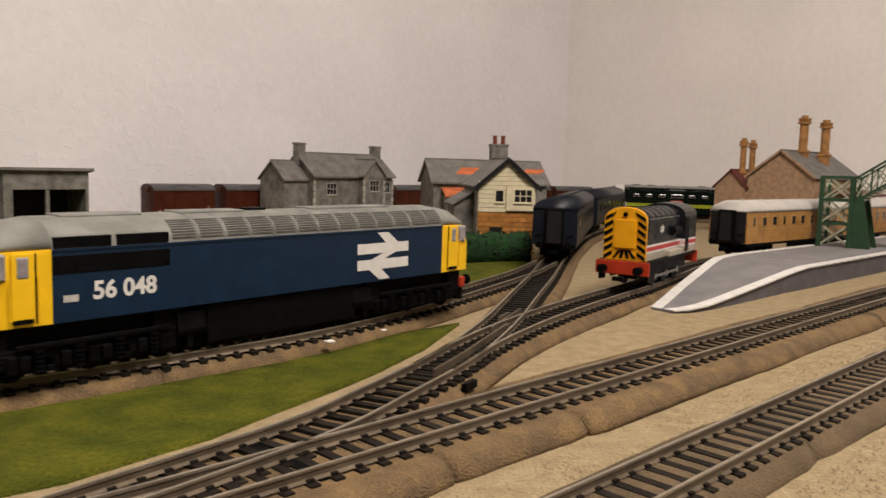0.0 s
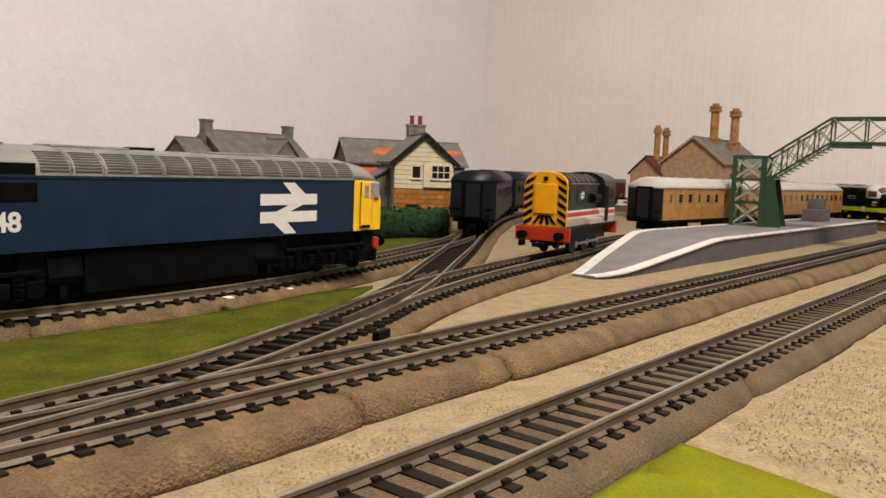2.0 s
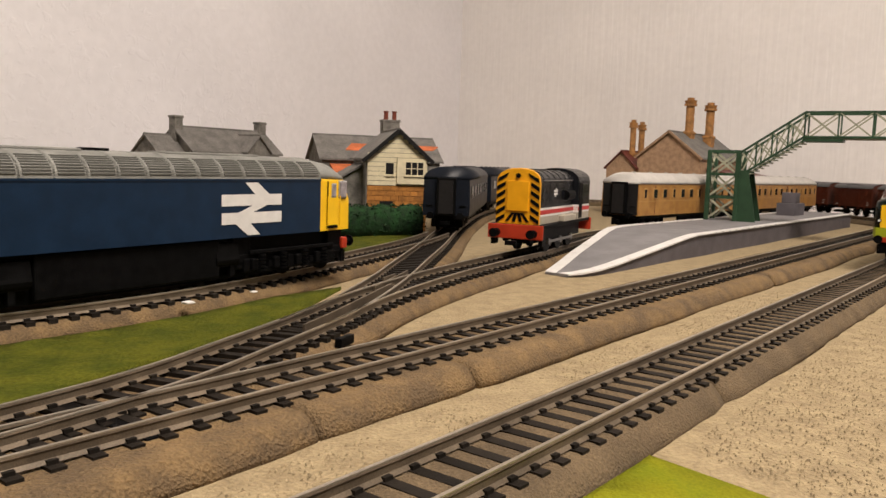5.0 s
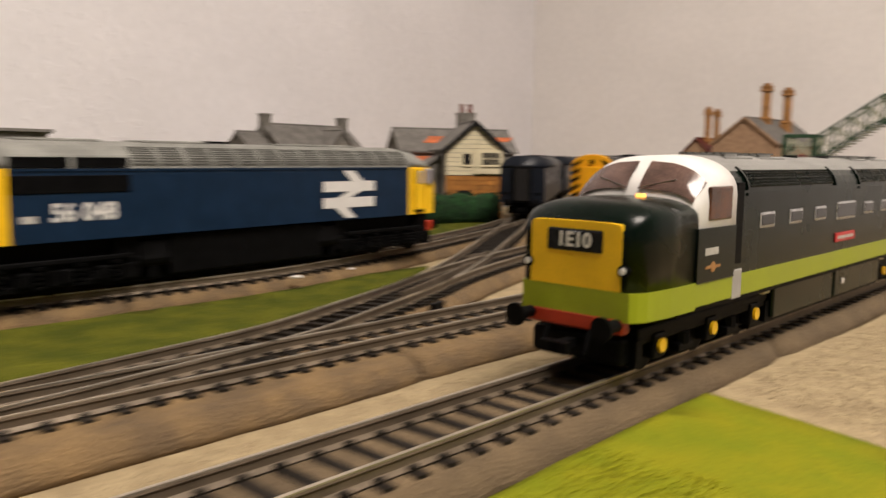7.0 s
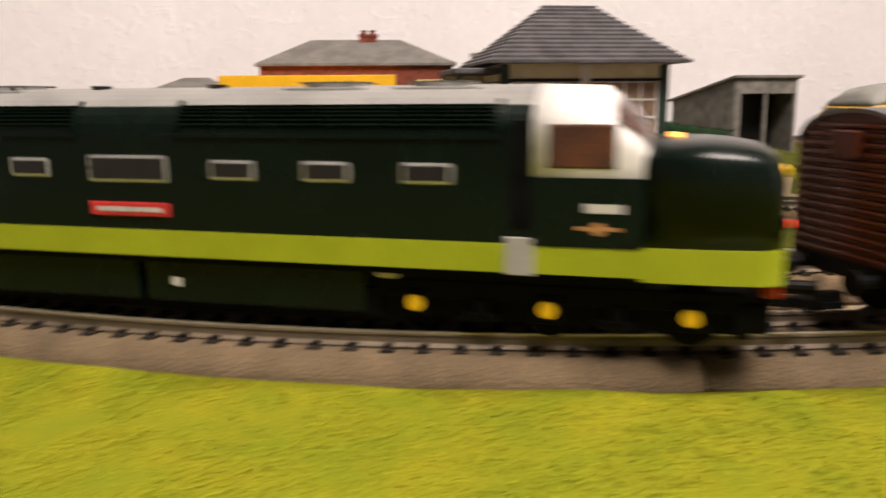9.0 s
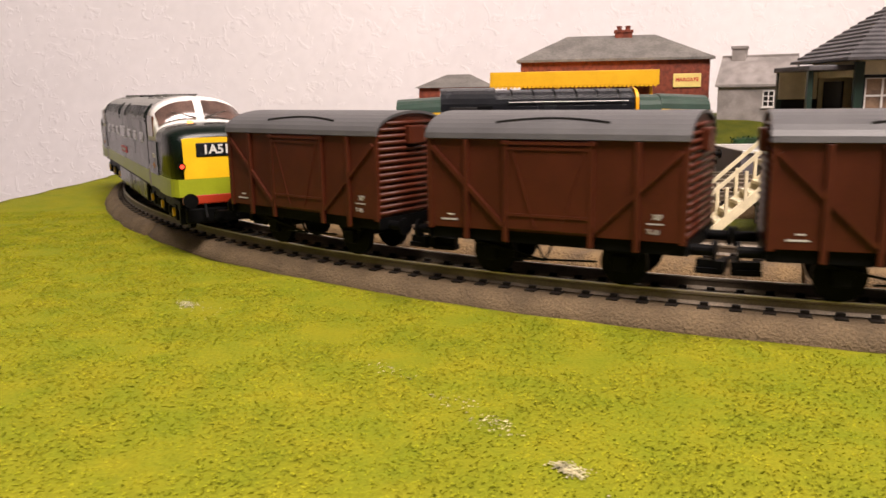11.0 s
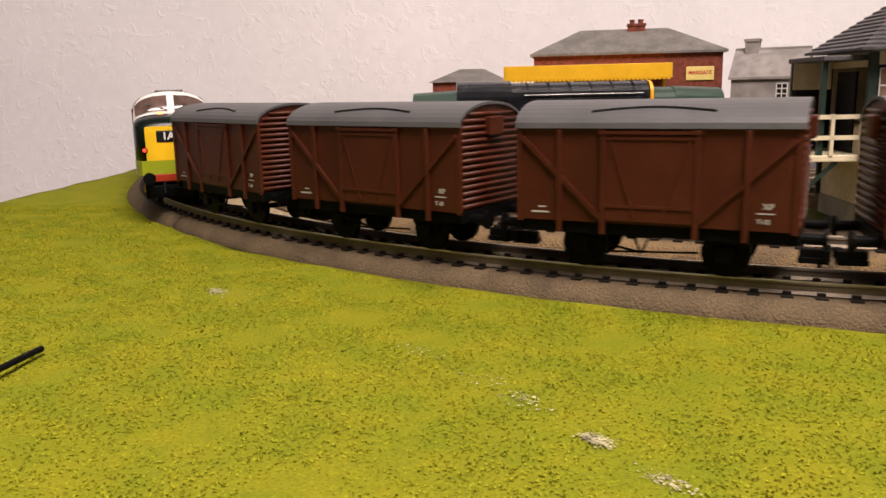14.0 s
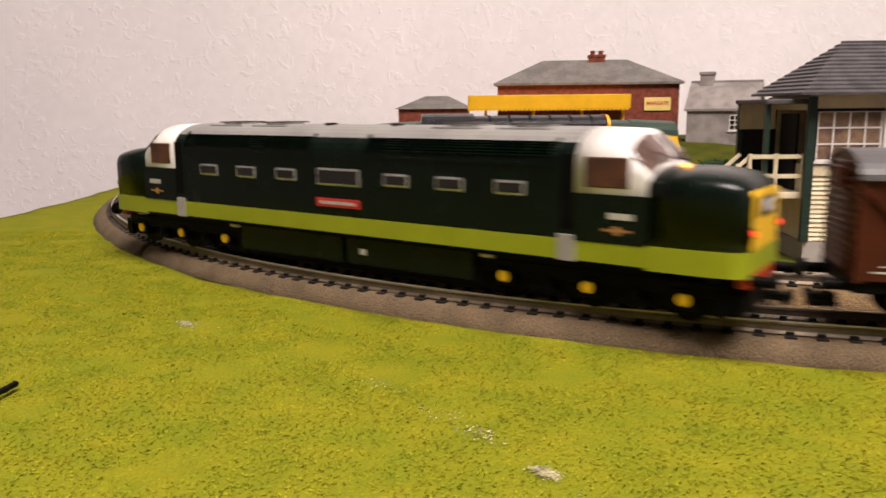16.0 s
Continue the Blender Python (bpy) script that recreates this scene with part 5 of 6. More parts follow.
def green_diesel(x, y, rz):
    t = thing("green_diesel_locomotive", x, y, RAIL_TOP, rz, "green diesel locomotive with yellow ends in the station", "locomotive")
    L, w = 9.3, 1.7
    part("body", prism_x(class_body(w, 1.4, 3.8, 4.7), -L + 3.0, L - 3.0), "gdiesel", t, "mid green body")
    for sgn in (-1, 1):
        part("cab", loft([[(sgn * (L - 3.0), a, b) for a, b in class_body(w, 1.4, 3.8, 4.7)], [(sgn * (L - 0.3), a * 0.97, b) for a, b in class_body(w, 1.4, 3.6, 4.55)], [(sgn * L, a * 0.93, b) for a, b in class_body(w, 1.4, 2.8, 3.0)]]), "yellow", t, "yellow cab end")
        part("cab_roof", loft([[(sgn * (L - 3.0), a, b + 0.03) for a, b in roof_profile(w, 3.85, 4.72, 10, 2.3)], [(sgn * (L - 0.2), a * 0.98, b + 0.03) for a, b in roof_profile(w, 3.75, 4.58, 10, 2.3)]]), "gdiesel", t)
        for s in (-1, 1):
            part("windscreen", box(*sorted((sgn * (L - 0.35), sgn * (L + 0.0))), *sorted((s * 0.2, s * 1.3)), 3.05, 3.65, 0.04), "smoke", t)
            part("cab_window", box(*sorted((sgn * (L - 2.3), sgn * (L - 1.2))), *sorted((s * (w - 0.1), s * (w + 0.02))), 3.0, 3.65, 0.04), "smoke", t)
        part("buffer_beam", box(*sorted((sgn * (L - 0.2), sgn * (L + 0.05))), -1.5, 1.5, 0.9, 1.4, 0.05), "red", t)
        buffers(t, sgn * L, sgn, 1.2)
        bogie(t, [sgn * 6.4 - 1.9, sgn * 6.4 + 1.9], 1.3, None)
        lettering("headcode_panel", "- - -", 0.4, pose(sgn * (L + 0.02) * CM, 0, 2.5 * CM, 90, 0, 90 * sgn), t, "black")
    part("tank", box(-2.8, 2.8, -1.4, 1.4, 0.5, 1.4, 0.08), "black", t)
    for s in (-1, 1):
        for k in range(5):
            part("grille", box(-6.5 + k * 2.7, -4.6 + k * 2.7, *sorted((s * w, s * (w + 0.03))), 2.9, 3.7, 0.02), "grille", t)
    return t


gx, gy = ne(41.2, -17.8)
green_diesel(gx, gy, 50.0)


# ---- buildings: local x along the front, local -y faces the viewer ----
def gable_house(t, x0, x1, y0, y1, z0, ze, zr, wall, roof, along="x", over=0.35, thick=0.2):
    """Walls with pitched gables and two roof slabs. along: the way the ridge runs."""
    if along == "x":
        ym = (y0 + y1) / 2
        bm = loft([[(x, y0, z0), (x, y1, z0), (x, y1, ze), (x, ym, zr), (x, y0, ze)] for x in (x0, x1)])
        part("wall", bm, wall, t)
        k = (zr - ze) / (ym - y0)
        for s, ya in ((-1, y0), (1, y1)):
            yo = ya + s * over
            zo = ze - k * over
            part("roof", loft([[(x, yo, zo + 0.02), (x, ym, zr + 0.02), (x, ym, zr + thick + 0.02), (x, yo, zo + thick + 0.02)] for x in (x0 - over, x1 + over)]), roof, t)
        part("ridge", box(x0 - over, x1 + over, ym - 0.12, ym + 0.12, zr + thick * 0.6, zr + thick + 0.12, 0.04), roof, t)
    else:
        xm = (x0 + x1) / 2
        bm = loft([[(x0, y, z0), (x1, y, z0), (x1, y, ze), (xm, y, zr), (x0, y, ze)] for y in (y0, y1)])
        part("wall", bm, wall, t)
        k = (zr - ze) / (xm - x0)
        for s, xa in ((-1, x0), (1, x1)):
            xo = xa + s * over
            zo = ze - k * over
            part("roof", loft([[(xo, y, zo + 0.02), (xm, y, zr + 0.02), (xm, y, zr + thick + 0.02), (xo, y, zo + thick + 0.02)] for y in (y0 - over, y1 + over)]), roof, t)
        part("ridge", box(xm - 0.12, xm + 0.12, y0 - over, y1 + over, zr + thick * 0.6, zr + thick + 0.12, 0.04), roof, t)


def window(t, x, y, z, w, h, frame="white", pane="smoke", bars=(2, 2), face="-y", wall=None):
    """A framed window on a face; x along the face."""
    fr, gl = bmesh.new(), bmesh.new()

    def put(bm, a0, a1, z0, z1, d0, d1):
        if face == "-y":
            add_box(bm, a0, a1, y - d1, y - d0, z0, z1)
        elif face == "-x":
            add_box(bm, y - d1, y - d0, a0, a1, z0, z1)
        else:
            add_box(bm, y + d0, y + d1, a0, a1, z0, z1)

    put(gl, x - w / 2, x + w / 2, z, z + h, -0.1, 0.02)
    b, bars_made = 0.07, []

    def bar(*a):
        q = bmesh.new()
        put(q, *a)
        bars_made.append(q)

    for k in range(bars[0] + 1):
        c = x - w / 2 + k * w / bars[0]
        bar(c - b / 2, c + b / 2, z, z + h, 0.0, 0.05)
    for k in range(bars[1] + 1):
        c = z + k * h / bars[1]
        bar(x - w / 2, x + w / 2, c - b / 2, c + b / 2, 0.0, 0.055)
    put(fr, x - w / 2 - 0.1, x + w / 2 + 0.1, z - 0.14, z - 0.03, 0.0, 0.12)
    wn = part("window", gl, pane, t)
    part("sill", fr, frame, wn)
    for q in bars_made:
        part("glazing_bar", q, frame, wn)
    return wn


def chimney(t, x, y, z0, z1, w, d, material, pots=2, pot="brick", ph=0.7):
    c = part("chimney", add_box(box(x - w / 2, x + w / 2, y - d / 2, y + d / 2, z0, z1, 0.02), x - w / 2 - 0.08, x + w / 2 + 0.08, y - d / 2 - 0.08, y + d / 2 + 0.08, z1 - 0.25, z1, 0.03), material, t)
    for k in range(pots):
        px = x + (k - (pots - 1) / 2) * w * 0.5
        part("chimney_pot", add_cyl(cyl(px, y, z1 + ph / 2, 0.17 * w ** 0.7, ph, "z", 12, 0.14 * w ** 0.7), px, y, z1 + ph - 0.06, 0.19 * w ** 0.7, 0.12, "z", 12), pot, c)
    return c


def stone_house():
    x, y = ne(70, 66.5)
    t = thing("stone_house", x - 0.75, y, 0, WALL_RZ, "grey stone villa with slate roof and two chimneys", "house")
    gable_house(t, -6.2, 6.6, 0, 6.0, 0, 6.8, 9.2, "stone", "slate", "x")
    gable_house(t, 0.6, 4.0, -1.1, 3.0, 0, 6.9, 8.6, "stone", "slate", "y", 0.25)
    gable_house(t, -9.6, -6.2, 1.2, 5.6, 0, 6.3, 8.2, "stone", "slate", "x", 0.25)
    for xa in (-5.8, 6.1):
        chimney(t, xa * 1.04, 3.0, 7.5, 10.55, 1.05, 1.0, "stone", 0)
    for xa, ya, zz in ((-3.6, 0, 4.6), (-3.6, 0, 1.8), (2.3, -1.1, 5.0), (5.3, 0, 4.8), (5.3, 0, 1.8)):
        window(t, xa, ya, zz, 1.5, 1.3, "quoin", "smoke", (3, 2))
    window(t, 2.6, -6.2, 5.2, 0.7, 1.1, "quoin", "smoke", (1, 2), face="-x")
    part("porch_arch", box(1.5, 3.1, -1.25, -1.0, 0, 2.9, 0.1), "quoin", t)
    part("doorway", add_cyl(box(1.8, 2.8, -1.3, -1.2, 0, 2.0), 2.3, -1.26, 2.0, 0.5, 0.08, "y", 18), "dark", t, "dark arched doorway")
    for xa in (-6.2, 6.6, 0.6, 4.0):
        q = bmesh.new()
        ya = -1.1 if xa in (0.6, 4.0) else 0
        for k in range(9):
            ww = 0.42 if k % 2 else 0.28
            add_box(q, xa - ww / 2, xa + ww / 2, ya - 0.05, ya + 0.1, k * 0.72, k * 0.72 + 0.62)
        part("quoins", q, "quoin", t)
    return t


def timber_box():
    t = thing("timber_signal_cabin", 5.4, 75.2, 0, 8, "cream boarded cabin on orange brick base with slate roof", "signal box")
    w = 2.75
    part("base", box(-w, w, 0, 8, 0, 4.1), "orangebrick", t)
    rnd2 = random.Random(3)
    for r_ in range(9):
        for k in range(8):
            xa = -w + k * 0.72 - (0.36 if r_ % 2 else 0)
            a, b = max(-w, xa + 0.03), min(w, xa + 0.69)
            if b - a > 0.1:
                o = part("brick", box(a, b, -0.05 - rnd2.random() * 0.03, 0.05, 0.03 + r_ * 0.455, 0.44 + r_ * 0.455), "orangebrick", t)
    gable_house(t, -w, w, 0.05, 8, 4.1, 6.7, 9.0, "stone", "slate", "y", 0.45)
    for k in range(11):
        z = 4.15 + k * 0.42
        half = w if z < 6.7 else w * (9.0 - z - 0.3) / 2.3
        if half > 0.2:
            part("board", box(-half, half, -0.1, 0.06, z, z + 0.38), "cream", t, "")
    barge = bmesh.new()
    for s in (-1, 1):
        beam(barge, (s * (w + 0.5), -0.42, 6.25), (0, -0.42, 9.1), 0.12, 0.35)
    part("bargeboard", barge, "dark", t)
    part("window_bay", box(-0.1, w - 0.15, -0.3, 0.0, 4.3, 6.6), "cream", t)
    window(t, 1.5, -0.3, 5.1, 1.7, 1.2, "cream", "smoke", (3, 2))
    window(t, -0.75, -0.1, 5.1, 0.8, 1.1, "cream", "smoke", (1, 1))
    part("door", box(-1.6, -0.4, -0.14, 0.0, 0, 2.7), "dark", t, "dark doorway in the brick base")
    part("side_wall", box(-w - 0.1, -w, 0.1, 7.9, 0, 6.6), "stone", t)
    part("lean_to", loft([[(x, 2.0, 0), (x, 7, 0), (x, 7, zz), (x, 2.0, zz)] for x, zz in ((-w - 2.0, 4.6), (-w, 5.8))]), "stone", t)
    part("lean_to_roof", loft([[(x, 1.7, zz), (x, 7.3, zz), (x, 7.3, zz + 0.2), (x, 1.7, zz + 0.2)] for x, zz in ((-w - 2.3, 4.55), (-w + 0.05, 5.95))]), "slate", t)
    return t


def patched_house():
    t = thing("patched_house", 4.2, 92.0, 0, 14, "grey house with slate roof and orange tile patches", "house")
    gable_house(t, -6.3, 7.4, 0, 7, 0, 6.5, 8.9, "stone", "slate", "x")
    for x0, x1, f0, f1 in ((-2.8, 1.2, 0.35, 0.62), (5.2, 7.6, 0.45, 0.62)):
        part("tile_patch", loft([[(x0 + o, -0.35 + f * 3.85, 6.26 + f * 2.64 + 0.22), (x1 + o, -0.35 + f * 3.85, 6.26 + f * 2.64 + 0.22), (x1 + o, -0.35 + f * 3.85, 6.26 + f * 2.64 + 0.32), (x0 + o, -0.35 + f * 3.85, 6.26 + f * 2.64 + 0.32)] for f, o in ((f0, -0.6), (f1, 0.3))]), "orange", t, "orange roof tile patch")
    part("porch_roof", loft([[(-5.4, -2.2, 4.9), (-1.5, -2.2, 4.9), (-1.5, -2.2, 5.1), (-5.4, -2.2, 5.1)], [(-5.4, 0, 5.7), (-1.5, 0, 5.7), (-1.5, 0, 5.9), (-5.4, 0, 5.9)]]), "orange", t)
    part("porch_wall", box(-5.2, -1.7, -2.0, 0, 0, 4.95), "stone", t)
    c = chimney(t, 2.4, 3.5, 7.6, 11.1, 2.0, 1.2, "stone", 2, "brick", 1.0)
    return t


def lineside_shed():
    x, y = ne(57, 24.2)
    t = thing("lean_to_shed", x, y, 0, WALL_RZ, "grey lean-to shed with open dark front", "shed")
    part("wall", loft([[(-2.9, 0, 0), (-2.9, 11, 0), (-2.9, 11, 5.3), (-2.9, 0, 7.2)], [(-2.7, 0, 0), (-2.7, 11, 0), (-2.7, 11, 5.3), (-2.7, 0, 7.2)]]), "stone", t)
    part("wall", loft([[(2.7, 0, 0), (2.7, 11, 0), (2.7, 11, 5.3), (2.7, 0, 7.2)], [(2.9, 0, 0), (2.9, 11, 0), (2.9, 11, 5.3), (2.9, 0, 7.2)]]), "stone", t)
    part("back_wall", box(-2.7, 2.7, 10.8, 11, 0, 5.3), "stone", t)
    part("fascia", box(-2.7, 2.7, -0.02, 0.2, 5.9, 7.2), "stone", t)
    part("post", box(-0.12, 0.12, 0, 0.25, 0, 5.9), "stone", t)
    part("side_return", box(-2.7, -2.3, -0.02, 0.2, 0, 5.9), "stone", t)
    # dark sheet added inside the opening in place of interior shade
    part("inner_back", box(-2.7, 2.7, 3.0, 3.2, 0, 6.0), "dark", t)
    part("roof", loft([[(x_, -0.3, 7.22), (x_, 11.3, 5.2), (x_, 11.3, 5.4), (x_, -0.3, 7.42)] for x_ in (-3.2, 3.2)]), "slate", t)
    return t


def brick_station():
    x, y = ne(63, -9.0)
    t = thing("brick_station_building", x - 0.7, y - 0.57, 0, 42.0, "red brick station with hipped slate roof and yellow canopy", "station")
    hw = 8.0
    part("wall", box(-hw, hw, 0, 7.0, 0, 8.6), "brick", t)
    e = 0.35
    bm = bmesh.new()
    base = [bm.verts.new(p) for p in ((-hw - e, -e, 8.62), (hw + e, -e, 8.62), (hw + e, 7 + e, 8.62), (-hw - e, 7 + e, 8.62))]
    r0, r1 = bm.verts.new((-4.0, 3.5, 10.75)), bm.verts.new((3.7, 3.5, 10.75))
    for f in ((base[0], base[1], r1, r0), (base[1], base[2], r1), (base[2], base[3], r0, r1), (base[3], base[0], r0), base[::-1]):
        bm.faces.new(f)
    part("roof", bm, "slate", t, "grey hipped slate roof")
    part("eave_board", box(-hw - e, hw + e, -e, 7 + e, 8.42, 8.62), "slate", t)
    chimney(t, 0.95, 3.5, 10.0, 11.2, 1.5, 0.9, "brick", 2, "brick", 0.35)
    c0, c1 = -10.05, 3.2
    part("canopy", add_box(box(c0, c1, -6.0, 0, 6.75, 6.95), c0, c1, -6.1, -5.95, 6.35, 7.5, 0.03), "canopy", t, "yellow platform canopy")
    val = bmesh.new()
    k = c0 + 0.1
    while k < c1 - 0.1:
        add_cyl(val, k, -6.03, 6.35, 0.16, 0.1, "y", 8)
        k += 0.34
    tagged(part("valance", val, "canopy", t), kind="stuff")
    for xa in (c0 - 0.05, c1 - 0.1):
        part("canopy_end", box(xa, xa + 0.15, -6.1, 0, 6.35, 7.5), "canopy", t)
    for xa in (c0 + 1.4, c0 + 5.4, c0 + 9.4, c1 - 0.5):
        part("canopy_post", cyl(xa, -5.4, 3.4, 0.13, 6.8, "z", 10), "canopy", t)
    sg = part("sign", box(5.0, 7.3, -0.12, 0.0, 6.1, 7.25, 0.03), "sign", t, "pale yellow name sign")
    lettering("sign_text", "MARGATE", 0.42, pose(6.15 * CM, -0.13 * CM, 6.72 * CM, 90, 0, 0), sg, "redstripe", label="station name lettering")
    for xa in (-6, -2.5, 1.0):
        window(t, xa, 0, 2.6, 1.5, 2.4, "white", "smoke", (2, 3))
    part("door", box(3.0, 4.3, -0.06, 0.0, 0.5, 4.0), "boxgreen", t)
    return t


def low_building():
    x, y = ne(66, -23.6)
    t = thing("slate_roofed_annex", x, y, 0, WALL_RZ, "low brick annex with hipped slate roof", "building")
    part("wall", box(-3.3, 3.3, 0, 5, 0, 6.4), "brick", t)
    bm = bmesh.new()
    base = [bm.verts.new(p) for p in ((-3.7, -0.3, 6.4), (3.7, -0.3, 6.4), (3.7, 5.3, 6.4), (-3.7, 5.3, 6.4))]
    r0, r1 = bm.verts.new((-0.8, 2.5, 7.6)), bm.verts.new((1.4, 2.5, 7.6))
    for f in ((base[0], base[1], r1, r0), (base[1], base[2], r1), (base[2], base[3], r0, r1), (base[3], base[0], r0), base[::-1]):
        bm.faces.new(f)
    part("roof", bm, "slate", t)
    return t


def grey_cottage():
    x, y = ne(60, 1.6)
    t = thing("stone_cottage", x, y, 0, 22, "small grey stone cottage with slate roof and chimney", "house")
    gable_house(t, -2.9, 2.6, -2.5, 2.5, 0, 6.2, 8.3, "pinkstone", "pinkstone", "x", 0.2)
    chimney(t, -1.75, 0, 7.6, 9.35, 1.1, 0.9, "pinkstone", 0)
    window(t, 1.0, -2.5, 4.5, 0.8, 1.2, "white", "smoke", (2, 3))
    window(t, 1.0, -2.5, 1.6, 0.8, 1.2, "white", "smoke", (2, 3))
    return t


def signal_box():
    t = thing("signal_box", -22.72, 12.31, 0, 47, "cream timber signal box with dark slate roof and outside steps", "signal box")
    hw, hd = 3.0, 2.2
    part("base", box(-hw, hw, -hd, hd, 0, 1.0), "concrete", t)
    part("body", box(-hw + 0.06, hw - 0.06, -hd + 0.06, hd - 0.06, 1.0, 4.0), "cream", t)
    for k in range(14):
        z = 1.05 + k * 0.19
        for (x0, x1, y0, y1) in ((-hw, hw, -hd - 0.02, -hd + 0.05), (-hw - 0.02, -hw + 0.05, -hd, hd)):
            part("weatherboard", loft([[(x0, y0, z), (x1, y0, z), (x1, y1, z), (x0, y1, z)], [(x0, y0 + 0.05, z + 0.17), (x1, y0 + 0.05, z + 0.17), (x1, y1, z + 0.17), (x0, y1, z + 0.17)]]) if y1 - y0 < 1 else
                 loft([[(x0, y0, z), (x1, y0, z), (x1, y1, z), (x0, y1, z)], [(x0 + 0.05, y0, z + 0.17), (x1, y0, z + 0.17), (x1, y1, z + 0.17), (x0 + 0.05, y1, z + 0.17)]]), "cream", t)
    part("name_band", box(-hw, hw, -hd - 0.05, hd, 3.72, 4.15), "cream", t)
    nb = part("name_board", box(-1.9, 1.9, -hd - 0.12, -hd - 0.04, 3.55, 3.98, 0.03), "black", t, "black name board")
    lettering("name_text", "SHILLINGSTONE", 0.33, pose(0, (-hd - 0.125) * CM, 3.765 * CM, 90, 0, 0), nb, "white", label="white name lettering")
    part("upper_back", box(-hw + 0.06, hw - 0.06, hd - 0.3, hd - 0.05, 4.0, 6.9), "cream", t)
    part("upper_floor", box(-hw, hw, -hd, hd, 4.0, 4.15), "cream", t)
    part("fascia", box(-hw - 0.05, hw + 0.05, -hd - 0.05, hd + 0.05, 6.35, 6.95), "cream", t)
    posts = [(-hw, -hd), (-0.0, -hd), (hw, -hd), (hw, hd), (-hw, hd)]
    for a, b in posts:
        part("corner_post", box(a - 0.17, a + 0.17, b - 0.1, b + 0.1, 1.0, 6.9, 0.02), "boxgreen" if a != 0 else "white", t)
    for xa in (-1.5, 1.5):
        window(t, xa, -hd, 4.35, 2.5, 1.95, "white", "blindpane", (4, 3))
        part("window_surround", add_box(add_box(box(xa - 1.35, xa + 1.35, -hd - 0.08, -hd, 6.3, 6.42), xa - 1.35, xa + 1.35, -hd - 0.08, -hd, 4.2, 4.3), xa - 1.38, xa - 1.28, -hd - 0.08, -hd, 4.2, 6.4), "blackgloss", t)
    window(t, 0, hw, 4.35, 3.2, 1.95, "white", "blindpane", (4, 3), face="+x")
    # roof: steep hip with slates as courses
    e = 0.75
    courses = 13
    for k in range(courses):
        f0, f1 = k / courses, (k + 1.12) / courses
        f1 = min(f1, 1)

        def ring(f, dz):
            ax, ay = (hw + e) * (1 - f) + 1.05 * f, (hd + e) * (1 - f) + 0.06 * f
            return [(-ax, -ay, 6.95 + 2.15 * f + dz), (ax, -ay, 6.95 + 2.15 * f + dz), (ax, ay, 6.95 + 2.15 * f + dz), (-ax, ay, 6.95 + 2.15 * f + dz)]

        part("slate_course", loft([ring(f0, 0.0), ring(f0, 0.1), ring(f1, 0.02)]), "darkslate", t)
    part("ridge", box(-1.1, 1.1, -0.1, 0.1, 9.08, 9.2, 0.03), "darkslate", t)
    # porch, landing and steps on the left
    part("porch_roof", box(-hw - 1.8, -hw + 0.3, -hd + 0.1, hd - 0.4, 6.6, 6.8, 0.04), "darkslate", t)
    part("porch_wall", box(-hw - 1.6, -hw, hd - 0.6, hd - 0.5, 3.0, 6.6), "dark", t)
    part("porch_door", box(-hw - 0.06, -hw + 0.02, -0.9, 0.9, 3.0, 6.2), "dark", t, "dark open doorway")
    part("porch_glass", box(-hw - 1.65, -hw - 0.1, hd - 0.75, hd - 0.65, 5.5, 6.6), "cream", t)
    for ya in (-hd + 0.45, hd - 0.55):
        part("porch_post", box(-hw - 1.7, -hw - 1.5, ya - 0.1, ya + 0.1, 3.0, 6.6), "boxgreen", t)
    part("landing", box(-hw - 2.3, -hw, -hd + 0.3, hd - 0.4, 2.75, 3.0, 0.03), "cream", t)
    for xa, ya in ((-hw - 2.1, -hd + 0.45), (-hw - 2.1, hd - 0.6)):
        part("landing_post", box(xa - 0.14, xa + 0.14, ya - 0.14, ya + 0.14, 0, 2.75), "boxgreen", t)
    br2 = bmesh.new()
    beam(br2, (-hw - 2.1, -hd + 0.45, 1.6), (-hw - 0.9, -hd + 0.45, 2.75), 0.14)
    part("landing_brace", br2, "boxgreen", t)
    for zz in (3.6, 4.4):
        part("landing_rail", box(-hw - 2.3, -hw, -hd + 0.25, -hd + 0.35, zz, zz + 0.17), "cream", t)
    for xa in (-hw - 2.25, -hw - 1.2, -hw - 0.1):
        part("baluster", box(xa - 0.07, xa + 0.07, -hd + 0.25, -hd + 0.38, 3.0, 4.6), "cream", t)
    for k in range(7):
        xa = -hw - 2.3 - 0.42 * k
        part("stair_tread", box(xa - 0.45, xa, -hd + 0.5, -hd + 1.7, 2.6 - k * 0.37, 2.72 - k * 0.37), "cream", t)
    for ya in (-hd + 0.42, -hd + 1.75):
        st = bmesh.new()
        beam(st, (-hw - 2.2, ya, 2.85), (-hw - 5.3, ya, 0.1), 0.1, 0.36)
        part("stringer", st, "cream", t)
        hr = bmesh.new()
        beam(hr, (-hw - 2.2, ya, 4.5), (-hw - 5.3, ya, 1.7), 0.1, 0.14)
        for k in range(5):
            xa = -hw - 2.3 - k * 0.72
            zz = 2.8 - k * 0.64
            add_box(hr, xa - 0.06, xa + 0.06, ya - 0.06, ya + 0.06, zz, zz + 1.3)
        part("handrail", hr, "cream", t)
    return t


